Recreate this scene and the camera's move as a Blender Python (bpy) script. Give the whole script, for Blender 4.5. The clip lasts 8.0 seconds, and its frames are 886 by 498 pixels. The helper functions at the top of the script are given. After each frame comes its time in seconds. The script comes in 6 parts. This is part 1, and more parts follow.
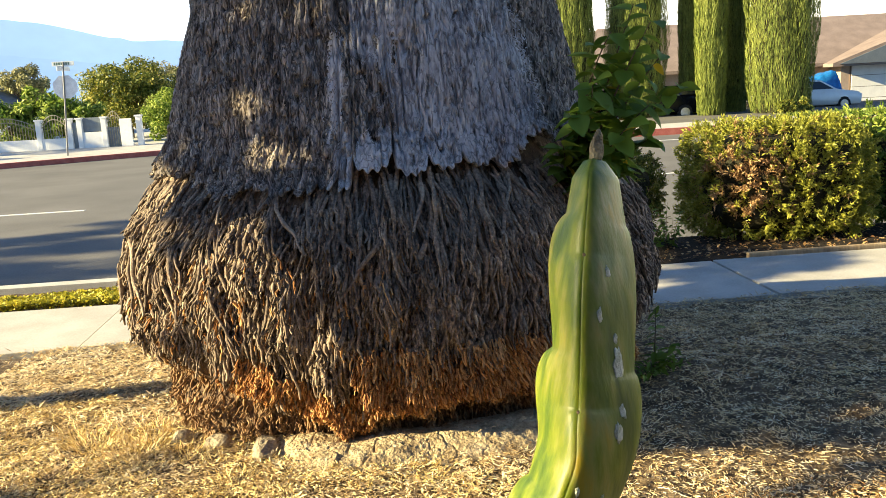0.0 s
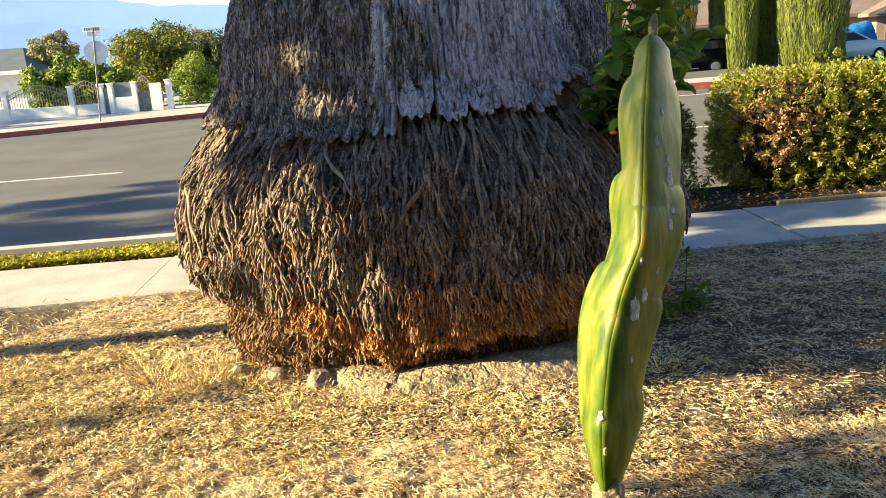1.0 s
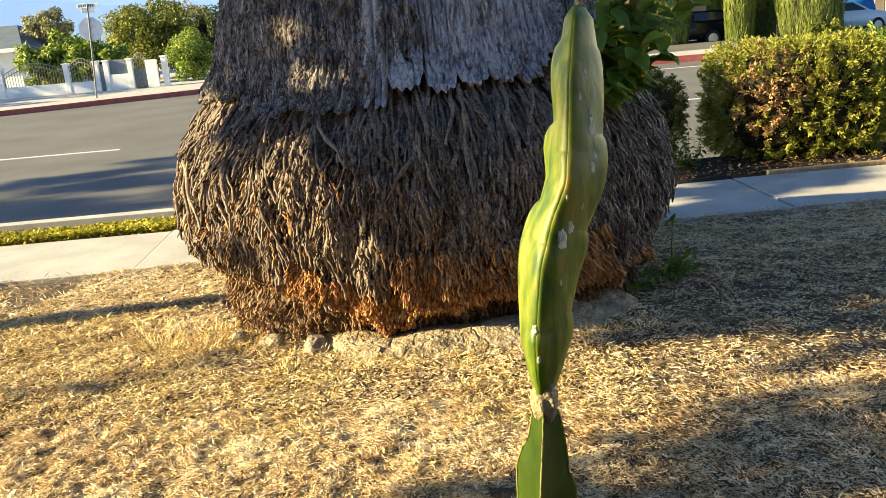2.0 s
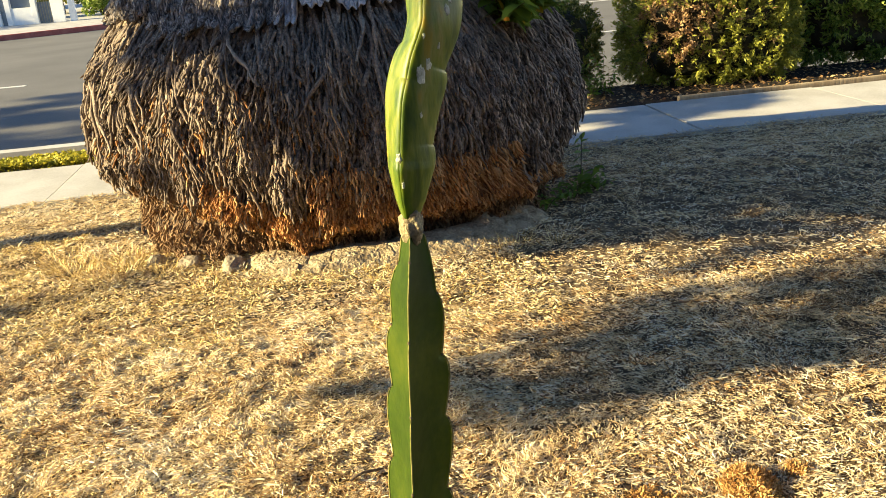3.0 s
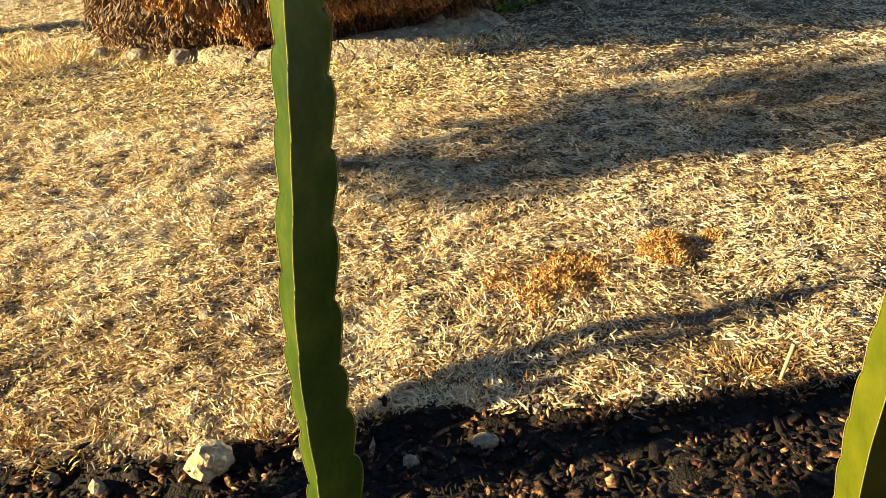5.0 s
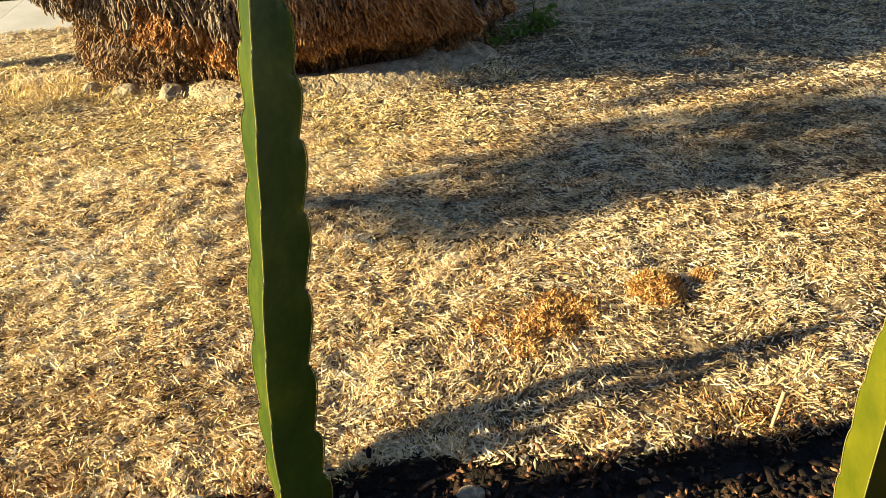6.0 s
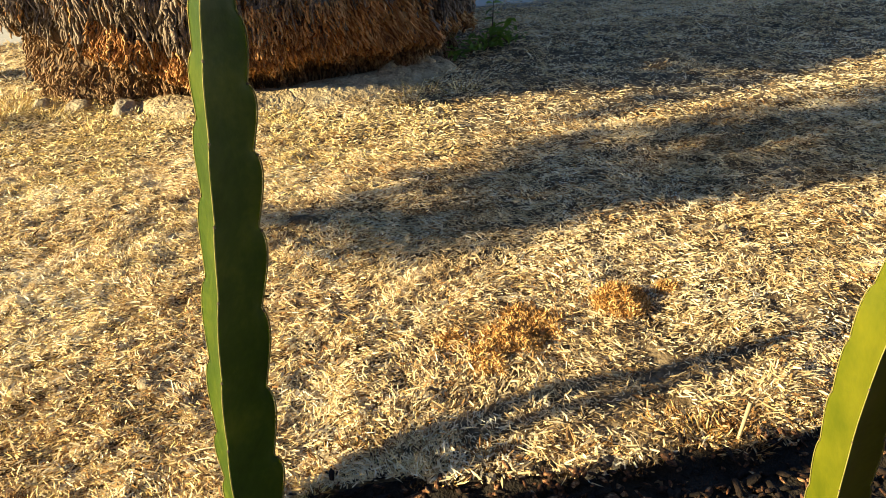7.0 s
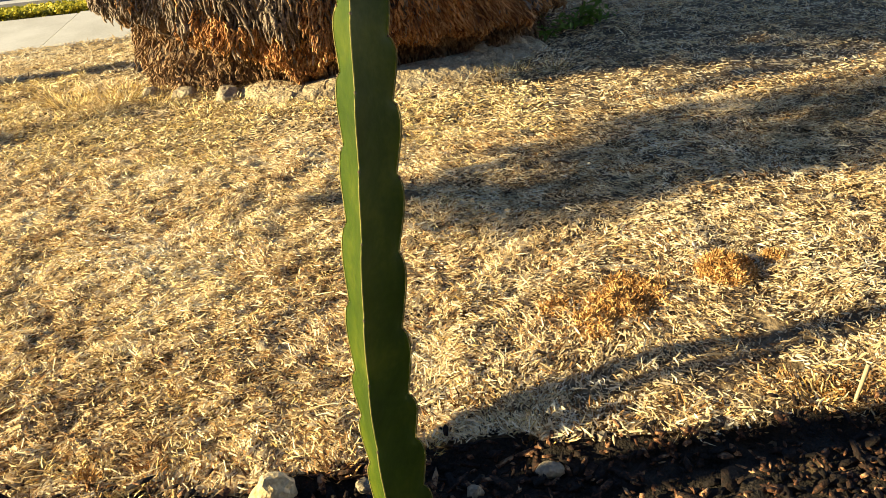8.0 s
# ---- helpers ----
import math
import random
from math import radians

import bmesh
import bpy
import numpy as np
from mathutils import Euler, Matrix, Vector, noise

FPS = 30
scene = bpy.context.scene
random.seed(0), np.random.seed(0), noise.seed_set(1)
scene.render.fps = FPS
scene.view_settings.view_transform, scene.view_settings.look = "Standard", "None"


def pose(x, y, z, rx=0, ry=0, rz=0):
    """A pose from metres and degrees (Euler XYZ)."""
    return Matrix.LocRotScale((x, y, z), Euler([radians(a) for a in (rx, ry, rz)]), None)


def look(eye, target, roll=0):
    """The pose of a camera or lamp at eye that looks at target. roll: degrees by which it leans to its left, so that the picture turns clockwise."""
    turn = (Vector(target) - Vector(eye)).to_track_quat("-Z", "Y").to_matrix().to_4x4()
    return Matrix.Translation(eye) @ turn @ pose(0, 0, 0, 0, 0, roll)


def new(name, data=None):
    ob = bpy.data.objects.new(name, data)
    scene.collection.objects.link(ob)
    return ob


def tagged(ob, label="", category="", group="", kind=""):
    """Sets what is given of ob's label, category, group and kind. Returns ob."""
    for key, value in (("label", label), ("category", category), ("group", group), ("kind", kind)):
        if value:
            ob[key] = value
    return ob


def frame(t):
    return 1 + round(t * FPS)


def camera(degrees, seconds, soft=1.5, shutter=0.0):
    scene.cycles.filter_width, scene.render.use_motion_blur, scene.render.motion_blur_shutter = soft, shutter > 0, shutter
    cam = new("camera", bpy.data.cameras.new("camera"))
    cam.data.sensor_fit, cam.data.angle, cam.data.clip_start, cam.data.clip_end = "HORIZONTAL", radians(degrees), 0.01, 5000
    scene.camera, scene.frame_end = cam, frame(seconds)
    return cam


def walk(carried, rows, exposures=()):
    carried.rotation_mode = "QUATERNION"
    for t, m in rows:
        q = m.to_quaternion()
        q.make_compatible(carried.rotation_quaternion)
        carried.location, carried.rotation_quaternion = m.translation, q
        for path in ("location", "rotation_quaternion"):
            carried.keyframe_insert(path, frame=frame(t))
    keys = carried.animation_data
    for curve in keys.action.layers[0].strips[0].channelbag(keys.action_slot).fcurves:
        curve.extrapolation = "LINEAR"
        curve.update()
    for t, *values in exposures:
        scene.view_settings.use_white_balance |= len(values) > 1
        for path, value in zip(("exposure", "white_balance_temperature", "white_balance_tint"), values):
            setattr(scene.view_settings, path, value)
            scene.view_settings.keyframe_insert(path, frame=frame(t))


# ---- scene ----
cam = camera(56.0, 8.0, soft=0.6)
PATH = [
    (0, (-0.0093, 0.0157, 1.2554), (-0.0453, 1.979, 0.8755), -3.09),
    (0.5, (-0.0508, -0.1201, 1.2709), (-0.0528, 1.8382, 0.8648), -2.52),
    (1, (-0.0624, -0.1734, 1.2179), (-0.1688, 1.7687, 0.7518), -4.22),
    (2.3, (-0.0137, -0.2924, 1.2084), (-0.1132, 1.6344, 0.6807), -5.02),
    (2.5, (-0.0087, -0.2934, 1.1704), (-0.0792, 1.6314, 0.6317), -4.82),
    (3, (0.02, -0.3819, 1.1412), (0.0734, 1.5004, 0.4672), -4.53),
    (3.5, (0.0868, -0.4493, 1.0806), (0.1257, 1.3842, 0.2825), -5.66),
    (4, (0.1246, -0.439, 1.014), (0.1573, 1.344, 0.1085), -4.22),
    (4.5, (0.1215, -0.4581, 0.9741), (0.2801, 1.2702, -0.0197), -2.68),
    (4.7, (0.0953, -0.4749, 0.9699), (0.2099, 1.2476, -0.04), -2.42),
    (5.8, (0.1129, -0.4524, 0.9886), (0.1887, 1.2919, 0.013), -2.6),
    (6, (0.1239, -0.4395, 0.9978), (0.2217, 1.3121, 0.0374), -2.82),
    (6.5, (0.1569, -0.4301, 0.999), (0.3082, 1.3407, 0.0817), -2.1),
    (7, (0.1247, -0.4157, 0.985), (0.3163, 1.3431, 0.0522), -2.17),
    (7.5, (0.0821, -0.4491, 0.9669), (0.1717, 1.3058, 0.0117), -4.01),
    (8, (0.0669, -0.4639, 0.9628), (0.0653, 1.3004, 0.0209), -5.4),
]
EXPO = [(0, 1.90), (1, 1.84), (2.5, 1.80), (3.5, 1.74), (4.5, 1.66), (8, 1.61)]
walk(cam, [(t, look(eye, target, roll)) for t, eye, target, roll in PATH], exposures=EXPO)


# ---- world, sun, exposure ----
from mathutils.bvhtree import BVHTree
SUN_DIR = Vector((-0.93, -0.17, 0.33)).normalized()      # towards the low evening sun
world = bpy.data.worlds.new("world")
scene.world = world
world.use_nodes = True
wn = world.node_tree
sky = wn.nodes.new("ShaderNodeTexSky")
sky.sky_type, sky.sun_disc = "NISHITA", False
sky.sun_elevation = math.asin(SUN_DIR.z)
sky.sun_rotation = math.atan2(SUN_DIR.x, SUN_DIR.y)
sky.air_density, sky.dust_density, sky.ozone_density = 1.0, 0.1, 5.0
wn.links.new(sky.outputs[0], wn.nodes["Background"].inputs[0])
wn.nodes["Background"].inputs[1].default_value = 0.061
sun = new("sun", bpy.data.lights.new("sun", "SUN"))
sun.data.energy, sun.data.angle, sun.data.color = 5.0, radians(0.53), (1.0, 0.83, 0.46)
sun.matrix_world = look(SUN_DIR * 50, (0, 0, 0))
scene.view_settings.exposure = 1.6


# ---- materials ----
def material(name, stops, scale=8.0, rough=0.85, bump=0.3, stretch=(1, 1, 1), island=0.0, obj_random=0.0,
             fine=6.0, metal=0.0, translucent=0.0, fine_mix=0.35, spec=0.3):
    """Two scales of noise through a ramp of colours; island or obj_random mixes in a random offset per piece."""
    m = bpy.data.materials.new(name)
    m.use_nodes = True
    nt, L = m.node_tree, m.node_tree.links
    b = nt.nodes["Principled BSDF"]
    tc, mp = nt.nodes.new("ShaderNodeTexCoord"), nt.nodes.new("ShaderNodeMapping")
    mp.inputs["Scale"].default_value = stretch
    L.new(tc.outputs["Object"], mp.inputs[0])
    n1, n2 = nt.nodes.new("ShaderNodeTexNoise"), nt.nodes.new("ShaderNodeTexNoise")
    for n, sc in ((n1, scale), (n2, scale * fine)):
        n.inputs["Scale"].default_value, n.inputs["Detail"].default_value = sc, 5.0
        L.new(mp.outputs[0], n.inputs["Vector"])
    mix = nt.nodes.new("ShaderNodeMath")
    mix.operation = "MULTIPLY_ADD"
    sub = nt.nodes.new("ShaderNodeMath")
    sub.operation = "SUBTRACT"
    sub.inputs[1].default_value = 0.5
    L.new(n2.outputs[0], sub.inputs[0])
    L.new(sub.outputs[0], mix.inputs[0])
    mix.inputs[1].default_value = fine_mix * 2
    L.new(n1.outputs[0], mix.inputs[2])
    value = mix.outputs[0]
    for amount, node, socket in ((island, "ShaderNodeNewGeometry", "Random Per Island"), (obj_random, "ShaderNodeObjectInfo", "Random")):
        if amount:
            g = nt.nodes.new(node)
            s2, a2 = nt.nodes.new("ShaderNodeMath"), nt.nodes.new("ShaderNodeMath")
            s2.operation, s2.inputs[1].default_value = "SUBTRACT", 0.5
            a2.operation, a2.inputs[1].default_value = "MULTIPLY_ADD", amount
            L.new(g.outputs[socket], s2.inputs[0])
            L.new(s2.outputs[0], a2.inputs[0])
            L.new(value, a2.inputs[2])
            value = a2.outputs[0]
    ramp = nt.nodes.new("ShaderNodeValToRGB")
    L.new(value, ramp.inputs[0])
    el = ramp.color_ramp.elements
    el[0].position, el[0].color = stops[0][0], (*stops[0][1], 1)
    el[1].position, el[1].color = stops[-1][0], (*stops[-1][1], 1)
    for p, c in stops[1:-1]:
        e = el.new(p)
        e.color = (*c, 1)
    L.new(ramp.outputs[0], b.inputs["Base Color"])
    b.inputs["Roughness"].default_value, b.inputs["Metallic"].default_value = rough, metal
    b.inputs["Specular IOR Level"].default_value = spec
    if bump:
        bp = nt.nodes.new("ShaderNodeBump")
        bp.inputs["Strength"].default_value, bp.inputs["Distance"].default_value = bump, 0.01
        L.new(n2.outputs[0], bp.inputs["Height"])
        L.new(bp.outputs[0], b.inputs["Normal"])
    if translucent:
        tr, ms = nt.nodes.new("ShaderNodeBsdfTranslucent"), nt.nodes.new("ShaderNodeMixShader")
        L.new(ramp.outputs[0], tr.inputs[0])
        ms.inputs[0].default_value = translucent
        L.new(b.outputs[0], ms.inputs[1])
        L.new(tr.outputs[0], ms.inputs[2])
        L.new(ms.outputs[0], nt.nodes["Material Output"].inputs[0])
    return m


def plain(name, color, rough=0.6, metal=0.0, vary=0.12, scale=6.0, spec=0.4):
    lo, hi = [c * (1 - vary) for c in color], [min(1, c * (1 + vary)) for c in color]
    return material(name, [(0.3, lo), (0.7, hi)], scale=scale, rough=rough, metal=metal, bump=0.08, spec=spec)


M_SOIL = material("dry_soil", [(0.25, (0.040, 0.025, 0.013)), (0.5, (0.12, 0.082, 0.045)), (0.8, (0.32, 0.24, 0.145))], scale=14, bump=0.8)
M_STRAW = material("straw", [(0.0, (0.19, 0.115, 0.05)), (0.2, (0.54, 0.38, 0.185)), (0.46, (0.82, 0.64, 0.37)), (0.72, (0.92, 0.79, 0.53)), (0.97, (0.96, 0.90, 0.74))],
                   scale=1.8, island=0.7, bump=0, rough=0.7, fine=6, fine_mix=0.5, translucent=0.25)
M_TUFT = material("rusty_dead_grass", [(0.1, (0.24, 0.11, 0.027)), (0.6, (0.60, 0.35, 0.12)), (0.95, (0.82, 0.58, 0.26))], scale=9, island=0.8, bump=0)
M_THATCH = material("rotted_grass", [(0.1, (0.08, 0.036, 0.013)), (0.5, (0.30, 0.155, 0.058)), (0.95, (0.60, 0.37, 0.15))], scale=9, island=0.8, bump=0)
M_OLIVE = material("half_dead_grass", [(0.1, (0.34, 0.22, 0.06)), (0.5, (0.80, 0.62, 0.27)), (0.95, (0.95, 0.84, 0.50))], scale=9, island=0.8, bump=0)
M_MULCH = material("mulch_soil", [(0.3, (0.008, 0.006, 0.004)), (0.7, (0.035, 0.024, 0.016))], scale=30, bump=1.0)
M_CHIP = material("wood_chip", [(0.2, (0.007, 0.004, 0.003)), (0.60, (0.026, 0.012, 0.007)), (0.84, (0.15, 0.062, 0.028)), (1.0, (0.46, 0.27, 0.14))],
                  scale=30, island=0.8, bump=0.5, fine=5, fine_mix=0.5)
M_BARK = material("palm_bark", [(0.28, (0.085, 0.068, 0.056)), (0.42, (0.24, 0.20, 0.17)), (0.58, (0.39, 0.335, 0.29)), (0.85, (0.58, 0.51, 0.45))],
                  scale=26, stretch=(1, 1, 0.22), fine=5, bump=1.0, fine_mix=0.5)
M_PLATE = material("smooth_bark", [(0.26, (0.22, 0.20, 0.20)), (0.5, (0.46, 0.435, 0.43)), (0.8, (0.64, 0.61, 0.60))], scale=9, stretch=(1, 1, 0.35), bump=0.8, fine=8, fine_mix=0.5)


def cracked(m, scale, stretch, width, crack_tone, deep):
    """Adds a net of narrow cracks, darker and sunk, to a material."""
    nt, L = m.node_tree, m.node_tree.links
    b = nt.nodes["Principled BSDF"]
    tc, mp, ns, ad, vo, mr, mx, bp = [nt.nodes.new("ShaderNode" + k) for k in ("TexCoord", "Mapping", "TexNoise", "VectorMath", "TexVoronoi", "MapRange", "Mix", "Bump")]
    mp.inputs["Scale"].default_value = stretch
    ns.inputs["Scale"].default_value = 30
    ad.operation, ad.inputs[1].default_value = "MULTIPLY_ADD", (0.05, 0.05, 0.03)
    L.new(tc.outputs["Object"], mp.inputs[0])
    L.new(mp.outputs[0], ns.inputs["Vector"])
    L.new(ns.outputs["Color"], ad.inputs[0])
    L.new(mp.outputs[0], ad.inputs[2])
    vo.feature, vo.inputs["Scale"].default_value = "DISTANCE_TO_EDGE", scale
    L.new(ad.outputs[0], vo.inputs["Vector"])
    mr.inputs["From Max"].default_value, mr.inputs["To Min"].default_value = width, crack_tone
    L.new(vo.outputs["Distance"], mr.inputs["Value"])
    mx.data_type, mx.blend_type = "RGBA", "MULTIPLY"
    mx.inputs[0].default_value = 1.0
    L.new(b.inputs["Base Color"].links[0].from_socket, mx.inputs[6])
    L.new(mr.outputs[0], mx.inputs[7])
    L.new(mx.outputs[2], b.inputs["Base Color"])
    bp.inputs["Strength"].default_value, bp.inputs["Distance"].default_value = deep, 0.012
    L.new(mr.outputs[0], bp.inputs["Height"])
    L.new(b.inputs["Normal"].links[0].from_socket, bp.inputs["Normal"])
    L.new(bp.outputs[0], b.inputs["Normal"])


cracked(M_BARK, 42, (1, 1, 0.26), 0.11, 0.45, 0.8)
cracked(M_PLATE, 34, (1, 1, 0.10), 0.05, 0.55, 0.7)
M_CORE = material("root_core", [(0.3, (0.085, 0.055, 0.036)), (0.7, (0.23, 0.15, 0.09))], scale=25, stretch=(1, 1, 0.3), bump=1.0)
M_ROOT = material("aerial_root", [(0.08, (0.065, 0.047, 0.035)), (0.42, (0.20, 0.152, 0.116)), (0.70, (0.31, 0.24, 0.18)), (0.97, (0.46, 0.37, 0.275))],
                  scale=14, island=0.5, bump=1.0, fine=6, fine_mix=0.7)
M_UNDER = material("rotted_root", [(0.05, (0.10, 0.055, 0.028)), (0.5, (0.26, 0.155, 0.08)), (0.95, (0.47, 0.32, 0.18))], scale=14, island=0.7, bump=0.4)
M_FRINGE = material("broken_root", [(0.05, (0.13, 0.048, 0.018)), (0.45, (0.42, 0.195, 0.065)), (0.95, (0.72, 0.44, 0.19))], scale=14, island=0.7, bump=0.4)
M_CLAY = material("cracked_clay", [(0.25, (0.20, 0.14, 0.075)), (0.55, (0.44, 0.345, 0.21)), (0.8, (0.58, 0.48, 0.32))], scale=16, bump=1.0)
M_STONE = material("field_stone", [(0.3, (0.22, 0.175, 0.12)), (0.7, (0.45, 0.38, 0.27))], scale=18, bump=0.7, obj_random=0.2)
M_LIME = material("pale_stone", [(0.3, (0.50, 0.36, 0.19)), (0.7, (0.72, 0.58, 0.36))], scale=22, bump=0.6)
M_CACTUS = material("cactus_skin", [(0.25, (0.015, 0.036, 0.002)), (0.5, (0.034, 0.060, 0.0035)), (0.75, (0.080, 0.10, 0.007))], scale=12, rough=0.5, bump=0.06, spec=0.16, fine=9, fine_mix=0.15)
M_CACTUS_TOP = material("young_cactus_skin", [(0.26, (0.050, 0.092, 0.008)), (0.40, (0.095, 0.140, 0.010)), (0.52, (0.150, 0.182, 0.015)), (0.64, (0.22, 0.225, 0.05)), (0.78, (0.29, 0.225, 0.022))], scale=30, stretch=(1, 1, 0.30), rough=0.45, bump=0.12, spec=0.35, fine=3.5, fine_mix=0.5)
# brighter copy of the cactus skin, with sunlight's yellow put in its colour
M_CACTUS_LIT = material("sunlit_cactus_skin", [(0.3, (0.066, 0.082, 0.002)), (0.7, (0.13, 0.13, 0.005))], scale=12, rough=0.5, bump=0.06, spec=0.25, fine=9, fine_mix=0.15)
for m_ in (M_CACTUS, M_CACTUS_TOP, M_CACTUS_LIT):
    b_ = m_.node_tree.nodes["Principled BSDF"]
    b_.inputs["Subsurface Weight"].default_value = 0.25 if m_ is M_CACTUS else 0.5
    b_.inputs["Subsurface Radius"].default_value = (0.9, 1.0, 0.15)
    if m_ is M_CACTUS_LIT:
        b_.inputs["Subsurface Weight"].default_value = 0.12
    b_.inputs["Subsurface Scale"].default_value = 0.02 if m_ is M_CACTUS_TOP else 0.008
M_HORN = material("horny_margin", [(0.3, (0.17, 0.165, 0.04)), (0.7, (0.32, 0.27, 0.09))], scale=60, bump=0.2)
M_SCAR = material("corky_scar", [(0.3, (0.36, 0.38, 0.26)), (0.6, (0.62, 0.63, 0.52))], scale=120, bump=0.3)
M_JOINT = material("corky_joint", [(0.3, (0.25, 0.19, 0.10)), (0.7, (0.45, 0.37, 0.22))], scale=60, bump=0.6)
M_CONC = material("concrete_pavement", [(0.3, (0.42, 0.40, 0.36)), (0.7, (0.56, 0.54, 0.50))], scale=3, fine=30, bump=0.2)
M_ASPH = material("asphalt", [(0.3, (0.12, 0.115, 0.107)), (0.7, (0.175, 0.168, 0.157))], scale=0.6, fine=60, bump=0.3)
M_LINE = plain("road_paint", (0.75, 0.74, 0.70))
M_RED = material("red_kerb_paint", [(0.3, (0.40, 0.10, 0.08)), (0.7, (0.52, 0.17, 0.13))], scale=4, bump=0.1)
M_WHITE = material("white_render", [(0.3, (0.74, 0.74, 0.73)), (0.7, (0.82, 0.82, 0.80))], scale=3, bump=0.15)
M_IRON = plain("wrought_iron", (0.30, 0.27, 0.20), 0.6, 0.0)
M_GATE = plain("dark_gate_sheet", (0.16, 0.19, 0.22), 0.5)
M_STEEL = plain("galvanised_steel", (0.20, 0.20, 0.20), 0.5, 0.4)
M_SIGN = plain("aluminium_sign_back", (0.86, 0.87, 0.88), 0.6, 0.0)
M_BLADE = plain("sign_blade", (0.75, 0.78, 0.77), 0.5)
M_LETTER = plain("sign_lettering", (0.10, 0.16, 0.14), 0.6)
M_ROOF = material("tile_roof", [(0.3, (0.20, 0.155, 0.14)), (0.7, (0.28, 0.22, 0.20))], scale=1.5, fine=12, bump=0.5)
M_ROOF2 = material("grey_roof", [(0.3, (0.10, 0.125, 0.16)), (0.7, (0.14, 0.17, 0.21))], scale=2, fine=12, bump=0.4)
M_STUCCO = material("tan_stucco", [(0.3, (0.36, 0.28, 0.23)), (0.7, (0.44, 0.35, 0.29))], scale=2, bump=0.3)
M_BEAM = plain("dark_timber", (0.13, 0.09, 0.07), 0.7)
M_TARP = material("blue_tarpaulin", [(0.3, (0.008, 0.09, 0.33)), (0.7, (0.02, 0.20, 0.52))], scale=6, rough=0.4, bump=0.3)
M_CARW = plain("white_car_paint", (0.80, 0.81, 0.82), 0.25, 0, 0.03)
M_CARB = plain("black_car_paint", (0.012, 0.013, 0.016), 0.2, 0, 0.1)
M_GLASS = plain("dark_car_glass", (0.02, 0.025, 0.03), 0.08, 0, 0.1, spec=0.7)
M_TYRE = plain("tyre_rubber", (0.02, 0.02, 0.02), 0.85)
M_RIM = plain("alloy_rim", (0.6, 0.6, 0.62), 0.3, 0.9)
M_LAMP = plain("headlamp_glass", (0.7, 0.7, 0.68), 0.15)
M_WOOD = material("weathered_wood", [(0.3, (0.28, 0.20, 0.12)), (0.7, (0.46, 0.36, 0.23))], scale=10, stretch=(1, 1, 0.2), bump=0.4)
M_TWIG = material("twig", [(0.3, (0.09, 0.065, 0.04)), (0.7, (0.17, 0.12, 0.08))], scale=20, bump=0.3)


def foliage(name, dark, mid, light, translucent=0.3, island=0.85, scale=1.2):
    return material(name, [(0.05, dark), (0.5, mid), (0.95, light)], scale=scale, island=island, bump=0, rough=0.55, fine=5, translucent=translucent)


M_HEDGE = foliage("hedge_leaf", (0.10, 0.12, 0.016), (0.32, 0.33, 0.05), (0.60, 0.56, 0.10), 0.3, 0.30, 7.0)
M_HEDGE_DRY = foliage("dry_hedge_leaf", (0.16, 0.085, 0.04), (0.46, 0.28, 0.13), (0.70, 0.50, 0.26))
# near-black on purpose: shade between leaves is put into this colour
M_GAP_SHADE = material("leaf_gap_shade", [(0.3, (0.012, 0.014, 0.006)), (0.7, (0.05, 0.042, 0.02))], scale=12, bump=0.8)
M_CITRUS = foliage("glossy_leaf", (0.09, 0.16, 0.02), (0.22, 0.33, 0.045), (0.46, 0.54, 0.11), 0.4)
M_YLEAF = foliage("yellowing_leaf", (0.45, 0.30, 0.02), (0.55, 0.40, 0.03), (0.62, 0.48, 0.06), 0.35)
M_TREE = foliage("tree_leaf", (0.045, 0.075, 0.012), (0.17, 0.20, 0.03), (0.42, 0.37, 0.07))
M_TREE_GREY = foliage("greyish_tree_leaf", (0.13, 0.14, 0.06), (0.30, 0.29, 0.13), (0.50, 0.45, 0.22))
M_TREE_DARK = foliage("dark_tree_leaf", (0.02, 0.035, 0.012), (0.05, 0.075, 0.025), (0.10, 0.12, 0.04))
M_BROAD = foliage("broad_leaf", (0.06, 0.12, 0.012), (0.20, 0.29, 0.035), (0.50, 0.55, 0.13))
M_CYPRESS = foliage("cypress_spray", (0.05, 0.08, 0.016), (0.17, 0.21, 0.04), (0.32, 0.35, 0.08), 0.15, 0.5)
M_IVY = foliage("ground_cover_leaf", (0.18, 0.19, 0.02), (0.45, 0.40, 0.035), (0.68, 0.56, 0.07))
M_LAWN = foliage("lawn_blade", (0.06, 0.10, 0.02), (0.14, 0.19, 0.03), (0.28, 0.28, 0.06))


# ---- mesh helpers ----
rng = np.random.default_rng(7)


def mesh_np(name, V, F):
    """A mesh from arrays of vertices and of quads or triangles."""
    V, F = np.asarray(V, np.float32), np.asarray(F, np.int32)
    me = bpy.data.meshes.new(name)
    k = F.shape[1]
    me.vertices.add(len(V))
    me.vertices.foreach_set("co", V.ravel())
    me.loops.add(F.size)
    me.loops.foreach_set("vertex_index", F.ravel())
    me.polygons.add(len(F))
    me.polygons.foreach_set("loop_start", np.arange(0, F.size, k, dtype=np.int32))
    me.update(calc_edges=True)
    return me


def link(name, me, mat, parent=None, label="", smooth=False):
    me.materials.append(mat)
    if smooth:
        me.polygons.foreach_set("use_smooth", np.ones(len(me.polygons), bool))
    ob = new(name, me)
    ob.parent = parent
    if label:
        ob["label"] = label
    return ob


def part(name, bm, mat, parent=None, label="", smooth=False):
    me = bpy.data.meshes.new(name)
    bm.to_mesh(me)
    bm.free()
    return link(name, me, mat, parent, label, smooth)


